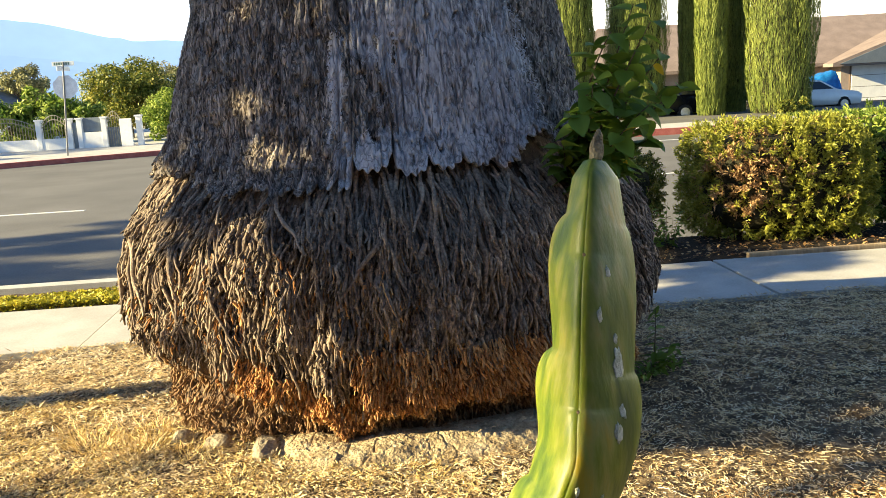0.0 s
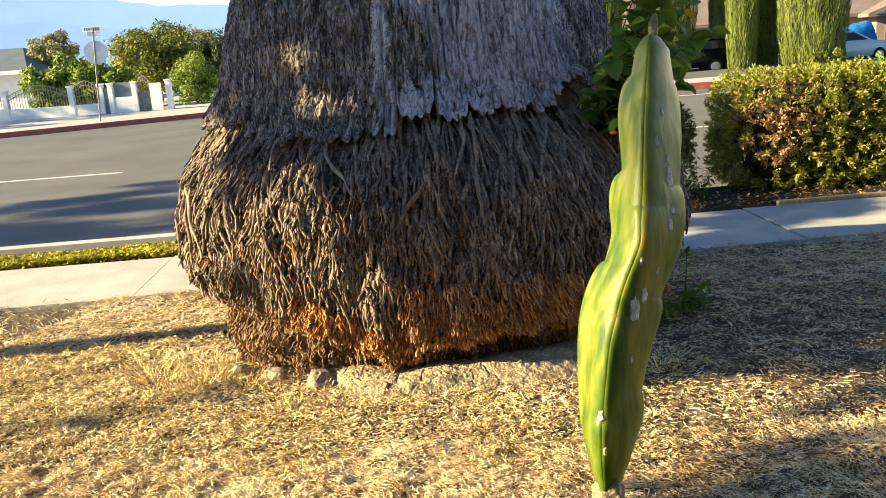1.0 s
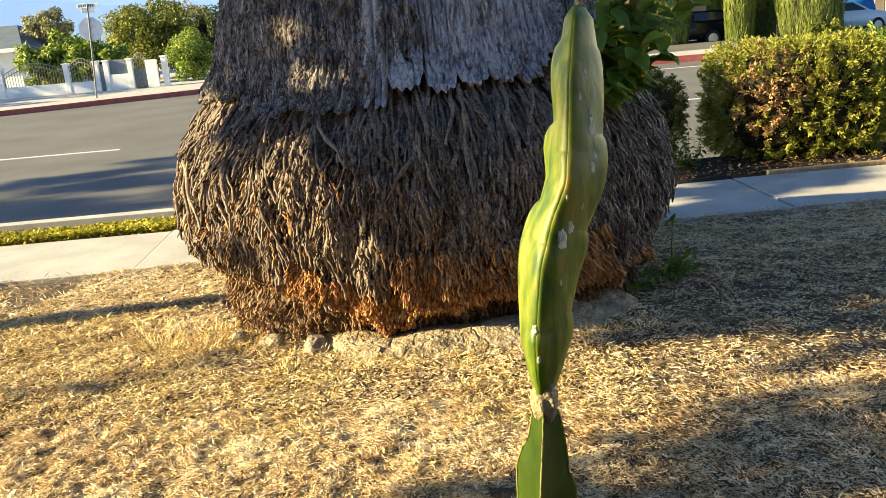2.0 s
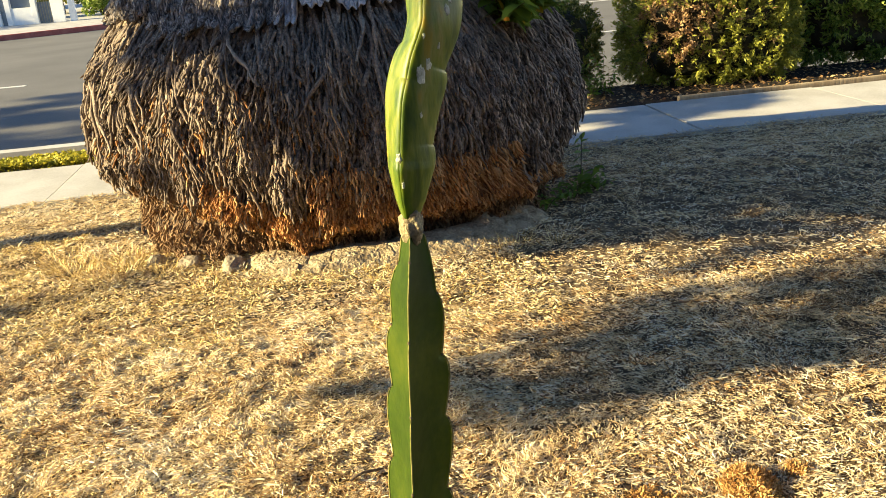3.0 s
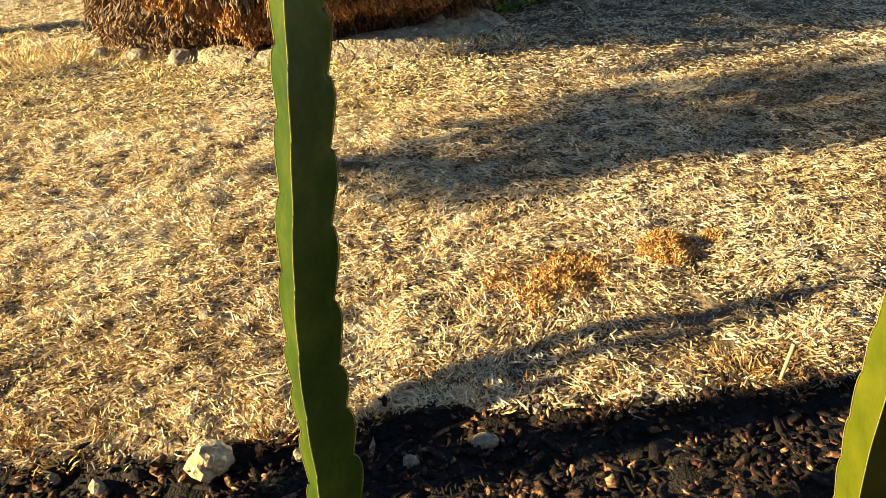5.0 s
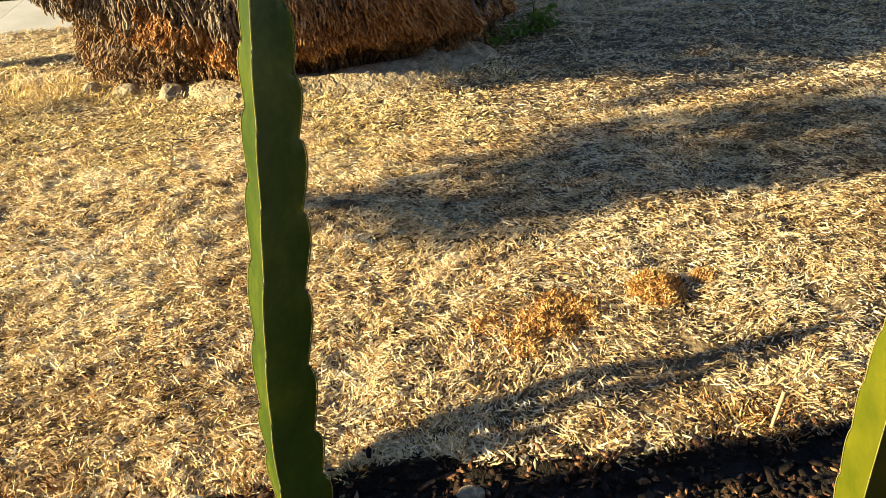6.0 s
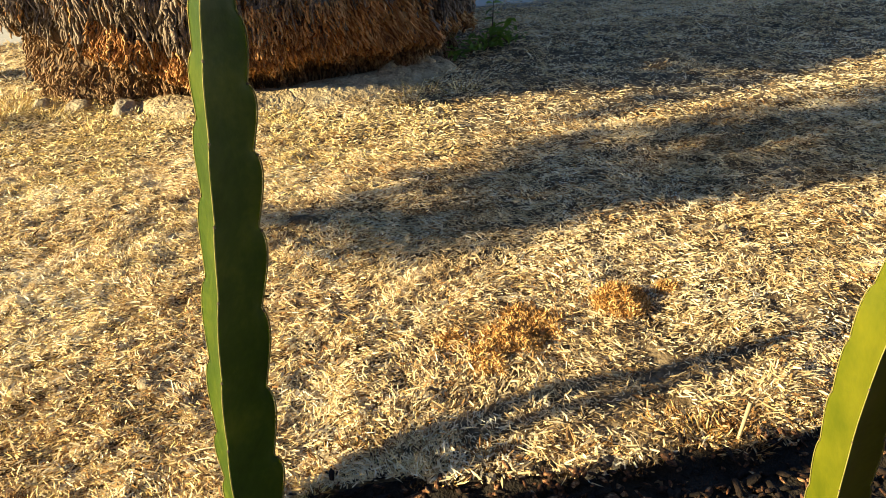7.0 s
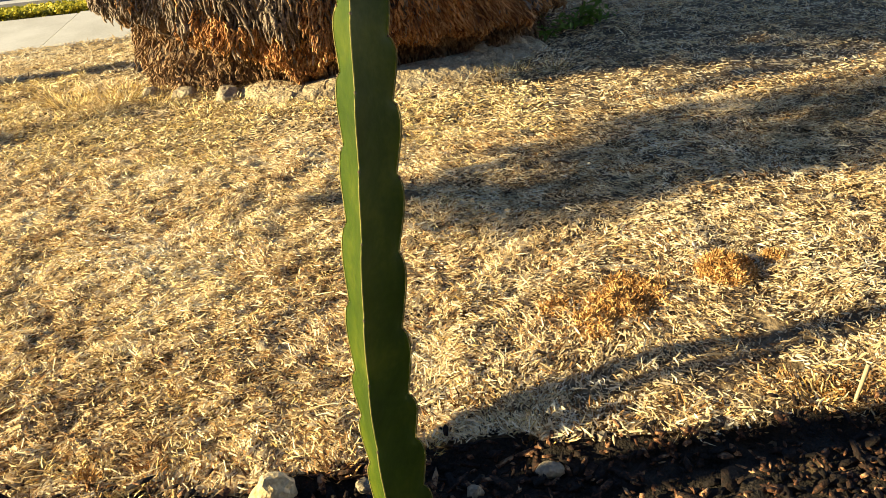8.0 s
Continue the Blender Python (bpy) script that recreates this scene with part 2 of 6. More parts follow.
def empty(name, loc, label, category, group="", kind=""):
    ob = new(name)
    ob.location = loc
    ob.empty_display_size = 0.1
    return tagged(ob, label, category, group, kind)


def add_box(bm, c, size, bevel=0.0, rot=None):
    r = bmesh.ops.create_cube(bm, size=1.0)
    m = Matrix.Translation(c) @ (rot.to_4x4() if rot else Matrix()) @ Matrix.Diagonal((*size, 1))
    bmesh.ops.transform(bm, matrix=m, verts=r["verts"])
    if bevel:
        ed = list({e for v in r["verts"] for e in v.link_edges})
        bmesh.ops.bevel(bm, geom=ed, offset=bevel, segments=2, affect="EDGES", profile=0.7)


def box(c, size, bevel=0.0, rot=None):
    bm = bmesh.new()
    add_box(bm, c, size, bevel, rot)
    return bm


def tubes(P, R, sides=5):
    """P: (n, k, 3) paths, R: (n, k) radii. Returns vertices and quads of n tubes."""
    P, R = np.asarray(P, float), np.asarray(R, float)
    n, k, _ = P.shape
    T = np.gradient(P, axis=1)
    T /= np.linalg.norm(T, axis=2, keepdims=True) + 1e-9
    ref = np.where(np.abs(T[..., 2:3]) > 0.9, np.array([1.0, 0, 0]), np.array([0, 0, 1.0]))
    U = np.cross(T, ref)
    U /= np.linalg.norm(U, axis=2, keepdims=True) + 1e-9
    W = np.cross(T, U)
    a = np.arange(sides) * 2 * np.pi / sides
    V = P[:, :, None] + R[:, :, None, None] * (np.cos(a)[:, None] * U[:, :, None] + np.sin(a)[:, None] * W[:, :, None])
    i, j, s = np.meshgrid(np.arange(n), np.arange(k - 1), np.arange(sides), indexing="ij")
    s2 = (s + 1) % sides
    at = lambda jj, ss: (i * k + jj) * sides + ss
    F = np.stack([at(j, s), at(j, s2), at(j + 1, s2), at(j + 1, s)], -1).reshape(-1, 4)
    return V.reshape(-1, 3), F


def blades(base, direction, length, width, normal, bend=0.15, tip=0.12):
    """Flat bent strips of two quads: straws, leaves and grass blades. All arrays of n rows."""
    n = len(base)
    d = direction / (np.linalg.norm(direction, axis=1, keepdims=True) + 1e-9)
    side = np.cross(d, normal)
    side /= np.linalg.norm(side, axis=1, keepdims=True) + 1e-9
    up = np.cross(side, d)
    L, W = length[:, None], width[:, None]
    p0 = base
    p1 = base + d * L * 0.5 + up * L * bend
    p2 = base + d * L
    V = np.stack([p0 - side * W * 0.3, p0 + side * W * 0.3, p1 + side * W * 0.5, p1 - side * W * 0.5, p2 + side * W * tip, p2 - side * W * tip], 1)
    b = np.arange(n)[:, None] * 6
    F = np.concatenate([b + np.array([0, 1, 2, 3]), b + np.array([3, 2, 4, 5])], 0)
    return V.reshape(-1, 3), F


def flakes(base, direction, length, width, normal, bend=0.12, wide_at=0.45):
    """Pointed leaves or straws of one bent quad each."""
    n = len(base)
    d = direction / (np.linalg.norm(direction, axis=1, keepdims=True) + 1e-9)
    side = np.cross(d, normal)
    side /= np.linalg.norm(side, axis=1, keepdims=True) + 1e-9
    up = np.cross(side, d)
    L, W = length[:, None], width[:, None]
    mid = base + d * L * wide_at + up * L * bend
    V = np.stack([base, mid + side * W * 0.5, base + d * L, mid - side * W * 0.5], 1)
    return V.reshape(-1, 3), np.arange(n)[:, None] * 4 + np.array([0, 1, 2, 3])


def unit(n):
    v = rng.normal(size=(n, 3))
    return v / np.linalg.norm(v, axis=1, keepdims=True)


def wob(a, b, seed, f=1.0):
    """Smooth pseudo-noise of two arrays, about -1 to 1."""
    r = np.random.default_rng(seed)
    out = 0
    for o in range(4):
        k1, k2, p = r.uniform(-1, 1) * f * 2 ** o, r.uniform(-1, 1) * f * 2 ** o, r.uniform(0, 6.28)
        k3, k4, q = r.uniform(-1, 1) * f * 2 ** o, r.uniform(-1, 1) * f * 2 ** o, r.uniform(0, 6.28)
        out = out + (np.sin(k1 * a + k2 * b + p) + np.sin(k3 * a + k4 * b + q)) / 2 ** (o + 1)
    return out * 0.55


def vnoise(x, y, seed):
    """Value noise of two arrays, 0 to 1."""
    tab = np.random.default_rng(seed).uniform(0, 1, (256, 256))
    xi, yi = np.floor(x).astype(int), np.floor(y).astype(int)
    fx, fy = x - xi, y - yi
    fx, fy = fx * fx * (3 - 2 * fx), fy * fy * (3 - 2 * fy)
    g = lambda i, j: tab[i % 256, j % 256]
    return (g(xi, yi) * (1 - fx) + g(xi + 1, yi) * fx) * (1 - fy) + (g(xi, yi + 1) * (1 - fx) + g(xi + 1, yi + 1) * fx) * fy


# ---- the ground ----
SLOPE = 0.1                       # the street runs slightly away to the right


def st(x, s):
    """World y of the street line s at x."""
    return s + SLOPE * x


WALK0, WALK1, KERB, FAR = 5.2, 6.3, 7.45, 24.3


def smooth(a, lo, hi):
    t = np.clip((a - lo) / (hi - lo), 0, 1)
    return t * t * (3 - 2 * t)


def ground_z(x, y):
    """Height of the lawn and verge on this side of the street."""
    x, y = np.asarray(x, float), np.asarray(y, float)
    s = y - SLOPE * x
    z = 0.012 * np.clip(x, -4, 4) - 0.0175 * (np.clip(y, -2, 3.4) - 1)
    z = z + (-0.215 - z) * smooth(s, 3.3, WALK0)
    return z - 0.05 * smooth(s, WALK1, KERB)


def far_z(x, y):
    s = y - SLOPE * x
    return -0.33 - 0.028 * np.clip(s - FAR, 0, 22) * smooth(np.asarray(x, float), -4, 3)


def sheet(name, xs, ys, height, mat, label, category, edges=None):
    X, Y = np.meshgrid(xs, ys)
    Z = height(X, Y)
    V = np.stack([X, Y, Z], -1).reshape(-1, 3)
    nx = len(xs)
    i, j = np.meshgrid(np.arange(nx - 1), np.arange(len(ys) - 1))
    q = j * nx + i
    F = np.stack([q, q + 1, q + 1 + nx, q + nx], -1).reshape(-1, 4)
    return tagged(link(name, mesh_np(name, V, F), mat, smooth=True), label, category, kind="structure")


def steps(*runs):
    return np.unique(np.concatenate([np.arange(a, b + d * 0.5, d) for a, b, d in runs]))


# one sheet: lawn, verge, road bed, far side and land out to the horizon
GX = steps((-1500, -100, 200), (-100, -10, 5), (-10, -2.6, 0.4), (-2.6, -1.4, 0.03), (-1.4, 2.0, 0.022), (2.0, 3.2, 0.04), (3.2, 10, 0.4), (10, 100, 5), (100, 1500, 200))
GY = steps((-600, -40, 80), (-40, -4, 3), (-4, 0.2, 0.3), (0.2, 2.4, 0.022), (2.4, 3.6, 0.04), (3.6, 8.6, 0.1), (8.6, 40, 0.5), (40, 100, 5), (100, 1900, 150))


def bed_edge(x):
    """y of the ragged edge between the mulch bed and the lawn."""
    return 0.575 + 0.045 * smooth(x, -0.35, 0.05) - 0.015 * smooth(x, 0.15, 0.4) + 0.010 * np.sin(9 * x + 1) + 0.009 * np.sin(23 * x) + 0.006 * np.sin(51 * x)


def relief(x, y):
    """Small humps and hollows of the worn lawn."""
    return 0.019 * (vnoise(x * 11 + 60, y * 11 + 60, 501) - 0.5) + 0.019 * (vnoise(x * 33 + 60, y * 33 + 60, 502) - 0.5)


def land(X, Y):
    s = Y - SLOPE * X
    near = ground_z(X, Y) + relief(X, Y) * (s < 5)
    near = near - 0.035 * (1 - smooth(Y - bed_edge(X), -0.05, 0.02)) * (Y > -3)
    far = np.where(s > 60, -1.0, -0.62)
    return np.where(s < WALK0 - 0.05, near, np.where(s < KERB, near - 0.04, far))


ground = sheet("ground", GX, GY, land, M_SOIL, "dry bare soil of a parched front lawn by a street", "ground")


def strip(name, s0, s1, z0, z1, mat, label, category, x0=-70.0, x1=70.0, thick=0.12):
    """A slab between two street lines."""
    bm = bmesh.new()
    vs = [bm.verts.new((x, st(x, s), z)) for z in (0, 1) for x, s in ((x0, s0), (x1, s0), (x1, s1), (x0, s1))]
    tops = (z0, z0, z1, z1)
    for k in range(4):
        vs[k].co.z, vs[k + 4].co.z = tops[k] - thick, tops[k]
    for f in ((0, 3, 2, 1), (4, 5, 6, 7), (0, 1, 5, 4), (1, 2, 6, 5), (2, 3, 7, 6), (3, 0, 4, 7)):
        bm.faces.new([vs[k] for k in f])
    return tagged(part(name, bm, mat), label, category, kind="structure")


road = strip("road", KERB + 0.15, 70, -0.47, -0.47, M_ASPH, "sunlit grey asphalt street with long tree shadows", "road", -90, 90, 0.1)
strip("gutter", KERB + 0.13, KERB + 0.6, -0.44, -0.455, M_CONC, "pale concrete gutter along the kerb", "gutter", thick=0.1)
kerb = strip("kerb", KERB - 0.02, KERB + 0.14, -0.262, -0.262, M_CONC, "weathered concrete kerb beside the verge", "kerb", thick=0.3)
for x0, x1, s, lab in ((-34, -6.3, 14.6, "left lane"), (1.5, 60, 14.6, ""), (4.5, 60, 22.3, "")):
    strip("lane_line", s - 0.06, s + 0.06, -0.464, -0.464, M_LINE, "worn white lane line painted on the asphalt", "lane line", x0, x1, 0.02)
# pavement slabs with open joints
pavement = empty("pavement", (0, st(0, WALK0), -0.21), "pale concrete pavement slabs with scored joints beside the lawn", "pavement", kind="structure")
SL = 1.5
slab_me = None
for k in range(-14, 16):
    x0 = k * SL + 0.55
    bm = box((0, 0, 0), (SL - 0.010, WALK1 - WALK0, 0.1), 0.004)
    o = part("slab", bm, M_CONC, pavement) if slab_me is None else None
    if slab_me is None:
        slab_me = o.data
    else:
        bm.free()
        o = new("slab", slab_me)
        o.parent = pavement
    xc = x0 + SL / 2
    o.matrix_local = Matrix.Translation((xc, SLOPE * xc + (WALK1 - WALK0) / 2, -0.045 + 0.004 * math.sin(k * 2.3))) @ Euler((0.004, 0.003 * math.sin(k * 1.7), math.atan(SLOPE))).to_matrix().to_4x4()


# far side of the crossing: two raised blocks with a curved red kerb
def block(name, outline, z, height, mat, label, category):
    bm = bmesh.new()
    top = [bm.verts.new((x, y, height(x, y) if height else z)) for x, y in outline]
    low = [bm.verts.new((x, y, -0.6)) for x, y in outline]
    bm.faces.new(top)
    for k in range(len(top)):
        bm.faces.new((low[k], low[(k + 1) % len(top)], top[(k + 1) % len(top)], top[k]))
    return tagged(part(name, bm, mat), label, category, kind="structure")


def offset(path, d):
    out = []
    for k, p in enumerate(path):
        a, b = Vector(path[max(k - 1, 0)]), Vector(path[min(k + 1, len(path) - 1)])
        t = (b - a).normalized()
        out.append((p[0] - t.y * d, p[1] + t.x * d))
    return out


def rounded(path, n=8):
    """Catmull-Rom through a few plan points."""
    P = [Vector(p) for p in path]
    P = [2 * P[0] - P[1]] + P + [2 * P[-1] - P[-2]]
    out = []
    for k in range(1, len(P) - 2):
        for i in range(n):
            t = i / n
            a, b, c, d = P[k - 1:k + 3]
            out.append(tuple(0.5 * (2 * b + (c - a) * t + (2 * a - 5 * b + 4 * c - d) * t * t + (3 * b - a - 3 * c + d) * t ** 3)))
    return out + [tuple(P[-2])]


def kerb_wall(name, path, width, z_top, z_low, mat, label):
    inner = offset(path, width)
    bm = bmesh.new()
    rows = [[bm.verts.new((x, y, z)) for x, y in pts] for pts, z in ((path, z_low), (path, z_top), (inner, z_top), (inner, z_low))]
    for k in range(len(path) - 1):
        for a in range(3):
            bm.faces.new((rows[a][k], rows[a][k + 1], rows[a + 1][k + 1], rows[a + 1][k]))
    return tagged(part(name, bm, mat), label, "kerb", kind="structure")


LEFT_KERB = rounded([(-90, 15.5), (-40, 20.4), (-25, 22.0), (-18.5, 23.0), (-14.6, 24.9), (-11.8, 26.7), (-9.0, 28.7), (-7.0, 32), (-6.2, 38), (-6, 70)])
RIGHT_KERB = rounded([(2.0, 70), (1.8, 34), (2.2, 28), (3.6, 25.3), (6.0, 24.9), (20, 26.3), (90, 33.3)])
kerb_wall("kerb_red", LEFT_KERB, 0.16, -0.31, -0.5, M_RED, "red-painted concrete kerb curving round the corner")
kerb_wall("kerb_red", RIGHT_KERB, 0.16, -0.28, -0.5, M_RED, "red-painted concrete kerb across the street")
li, ri = offset(LEFT_KERB, 0.158), offset(RIGHT_KERB, 0.158)
block("pavement_far", li + [(-90, 70)], -0.315, None, M_CONC, "pale concrete pavement on the corner", "pavement")
block("pavement_far", [p for p in ri] + [(90, 70)], 0, lambda x, y: float(far_z(x, y)), M_CONC, "pale concrete apron and driveway", "driveway")


# ---- the palm ----
PX, PY = -0.345, 4.06
PZ = [-0.25, -0.08, 0.02, 0.12, 0.25, 0.38, 0.55, 0.72, 0.86, 0.95, 1.1, 1.3, 1.6, 2.2, 3.2, 5.0, 6.5]
PR = [1.09, 1.11, 1.135, 1.165, 1.205, 1.22, 1.205, 1.155, 1.07, 0.985, 0.915, 0.865, 0.785, 0.70, 0.63, 0.58, 0.56]


def mantle_edge(th):
    """Height at which the mantle of roots ends over the undercut foot."""
    return np.interp(th, [-1.8, -0.75, -0.45, -0.245, -0.1, -0.02, 0.06, 0.31, 0.5, 1.8], [0.25, 0.26, 0.20, 0.115, 0.03, 0.06, 0.11, 0.13, 0.12, 0.16]) + 0.012 * np.sin(np.asarray(th) * 31) + 0.008 * np.sin(np.asarray(th) * 73)


def palm_r(th, z):
    """Radius of the swollen base; th is measured from the side that faces the lawn."""
    zf = np.asarray(z, float)
    side = np.abs(np.asarray(th) - 0.05)
    r = np.interp(z, PZ, PR) + 0.10 * smooth(side, 0.25, 0.7) * (1 - smooth(side, 0.8, 1.1)) * smooth(-zf, -0.28, -0.02) - 0.17 * smooth(side, 0.85, 1.3) * smooth(-zf, -0.34, 0.02)
    r = r - 0.20 * smooth(-np.asarray(th), 0.60, 1.15) * smooth(-zf, -0.34, 0.0)
    r = r - 0.06 * smooth(mantle_edge(th) - zf, 0.0, 0.05) + 0.03 * smooth(mantle_edge(th) - zf, 0.06, 0.2)
    r = r + 0.034 * (vnoise(th * 13 + 90, z * 8 + 9, 14) - 0.5) * smooth(-zf, -0.95, -0.8)
    return r + 0.035 * wob(th * 1.5, z * 2, 11, 1.6) * smooth(-zf, -1.2, -0.2) + 0.012 * wob(th * 6, z * 3, 12, 2.0)


def palm_at(th, z, off=0.0):
    r = palm_r(th, z) + off
    return np.stack([PX + r * np.sin(th), PY - r * np.cos(th), z + 0 * th], -1)


def grid_faces(rows, cols):
    i, j = np.meshgrid(np.arange(cols - 1), np.arange(rows - 1))
    q = j * cols + i
    return np.stack([q, q + 1, q + 1 + cols, q + cols], -1).reshape(-1, 4)


palm = empty("palm_tree", (PX, PY, -0.05), "massive old palm trunk with swollen shaggy root base on dry lawn", "palm tree")


def palm_part(name, V, F, mat, label, smooth_=False, kind=""):
    V = np.asarray(V) - np.array([PX, PY, -0.05])
    ob = link(name, mesh_np(name, V, F), mat, palm, label, smooth_)
    if kind:
        ob["kind"] = kind
    return ob


# core under the roots
th, zz = np.meshgrid(np.linspace(-np.pi, np.pi, 260), np.linspace(-0.2, 1.1, 90))
V = palm_at(th, zz, -0.022 + 0.012 * wob(th * 40, zz * 6, 21, 1.0))
palm_part("root_core", V.reshape(-1, 3), grid_faces(90, 260), M_CORE, "dark fibrous core under the roots", True)

# bark: columns of ragged plates that end in a broken lip over the roots
cols = np.concatenate([np.arange(-3.14, -1.6, 0.03), np.arange(-1.6, 1.6, 0.0052), np.arange(1.6, 3.1416, 0.03), [3.1416]])
cuts = [-3.3]
while cuts[-1] < 3.3:
    t0 = cuts[-1]
    wide = rng.uniform(0.09, 0.15) if -0.08 < t0 < 0.42 else rng.uniform(0.03, 0.085)
    cuts.append(t0 + wide)
cuts = np.array(cuts)
which = np.searchsorted(cuts, cols) - 1
u = (cols - cuts[which]) / (cuts[which + 1] - cuts[which])
lip_base = 0.93 + 0.03 * np.sin(cols * 2.2 + 0.6) + 0.10 * smooth(cols, 0.45, 0.75) - 0.03 * smooth(-cols, -0.05, 0.15) * smooth(cols, -0.5, -0.3) + 0.05 * smooth(-cols, 0.55, 0.8)
drop = rng.uniform(-0.028, 0.03, len(cuts))[which]
lip = lip_base + drop + 0.42 * (cuts[which + 1] - cuts[which]) * np.abs(2 * u - 1) ** 3.0 + 0.008 * np.sin(cols * 190)
top_z = 6.5
rows_t = np.concatenate([np.linspace(0, 1, 230) ** 1.25 * 0.22, np.linspace(0.22, 1, 40)[1:]])
TH = cols[None, :] + 0 * rows_t[:, None]
ZZ = lip[None, :] + (top_z - lip[None, :]) * rows_t[:, None]
h = ZZ - lip[None, :]
plate_zone = smooth(TH + 0.30 * (vnoise(TH * 9 + 70, ZZ * 7 + 3, 29) - 0.5) + 0.16 * (vnoise(TH * 40 + 70, ZZ * 11 + 3, 28) - 0.5), -0.12, 0.14) * smooth(-TH, -1.0, -0.6) * smooth(-ZZ, -2.4, -1.3)
crack = np.clip(1 - np.minimum(u, 1 - u) * (cuts[which + 1] - cuts[which]) / 0.008, 0, 1)[None, :]
arc = TH * 1.0
warp = 0.012 * (vnoise(arc * 9, ZZ * 6, 30) - 0.5) + 0.006 * (vnoise(arc * 30, ZZ * 25, 36) - 0.5)
aw = arc + warp
fib = vnoise(aw * 95, ZZ * 9, 31) + 0.6 * vnoise(aw * 210, ZZ * 26, 32) - 0.8
furrow = np.clip(1 - np.abs(vnoise(aw * 34, ZZ * 6.5, 34) - 0.5) * 11, 0, 1) * vnoise(arc * 12, ZZ * 7, 37)
furrow2 = np.clip(1 - np.abs(vnoise(aw * 60, ZZ * 14, 38) - 0.5) * 7, 0, 1) * vnoise(arc * 20, ZZ * 14, 39)
ledge = np.clip(1 - np.abs(vnoise(aw * 16, ZZ * 34, 33) - 0.5) * 6, 0, 1) * vnoise(arc * 18, ZZ * 11, 40)
off = 0.040 + 0.022 * np.exp(-h / 0.10) + 0.010 * (drop / 0.03)[None, :] * np.exp(-h / 0.15)
rough_amt = 1 - 0.55 * plate_zone
off = off + 0.030 * (vnoise(arc * 5, ZZ * 3.0, 41) - 0.5)
off = off + rough_amt * (0.012 * fib - 0.034 * furrow - 0.022 * furrow2 - 0.015 * ledge)
slit = np.clip(1 - np.abs(vnoise(aw * 44 + 9, ZZ * 4.2, 43) - 0.5) * 26, 0, 1) * (vnoise(arc * 15, ZZ * 6, 44) > 0.38)
slit2 = np.clip(1 - np.abs(vnoise(aw * 80 + 5, ZZ * 8.0, 45) - 0.5) * 13, 0, 1) * (vnoise(arc * 26, ZZ * 9, 46) > 0.45)
off = off - 0.030 * slit - 0.014 * slit2
off = off + 0.004 * (vnoise(arc * 160, ZZ * 120, 35) - 0.5)
crack = crack * (0.25 + 0.75 * (vnoise(arc * 3, ZZ * 9, 42) > 0.35))
off = off - crack * (0.030 * np.exp(-h / 0.22) + 0.003 + 0.030 * plate_zone * smooth(-ZZ, -1.6, -1.1)) * (0.35 + 0.65 * np.maximum(plate_zone, np.exp(-h / 0.10)))
off = off * smooth(5.5 - ZZ, -1, 1.5) + 0.02
VB = palm_at(TH, ZZ, off)
under1 = palm_at(cols, lip - 0.004, off[0] - 0.025)
under2 = palm_at(cols, lip + 0.03, 0 * cols - 0.02)
VB = np.concatenate([under2[None], under1[None], VB], 0)
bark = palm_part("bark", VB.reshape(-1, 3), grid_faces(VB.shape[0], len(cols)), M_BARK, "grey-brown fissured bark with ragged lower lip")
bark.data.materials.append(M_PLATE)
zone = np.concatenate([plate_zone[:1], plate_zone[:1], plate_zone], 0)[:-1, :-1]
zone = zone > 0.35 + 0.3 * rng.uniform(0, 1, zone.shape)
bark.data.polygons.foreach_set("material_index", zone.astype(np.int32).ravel())


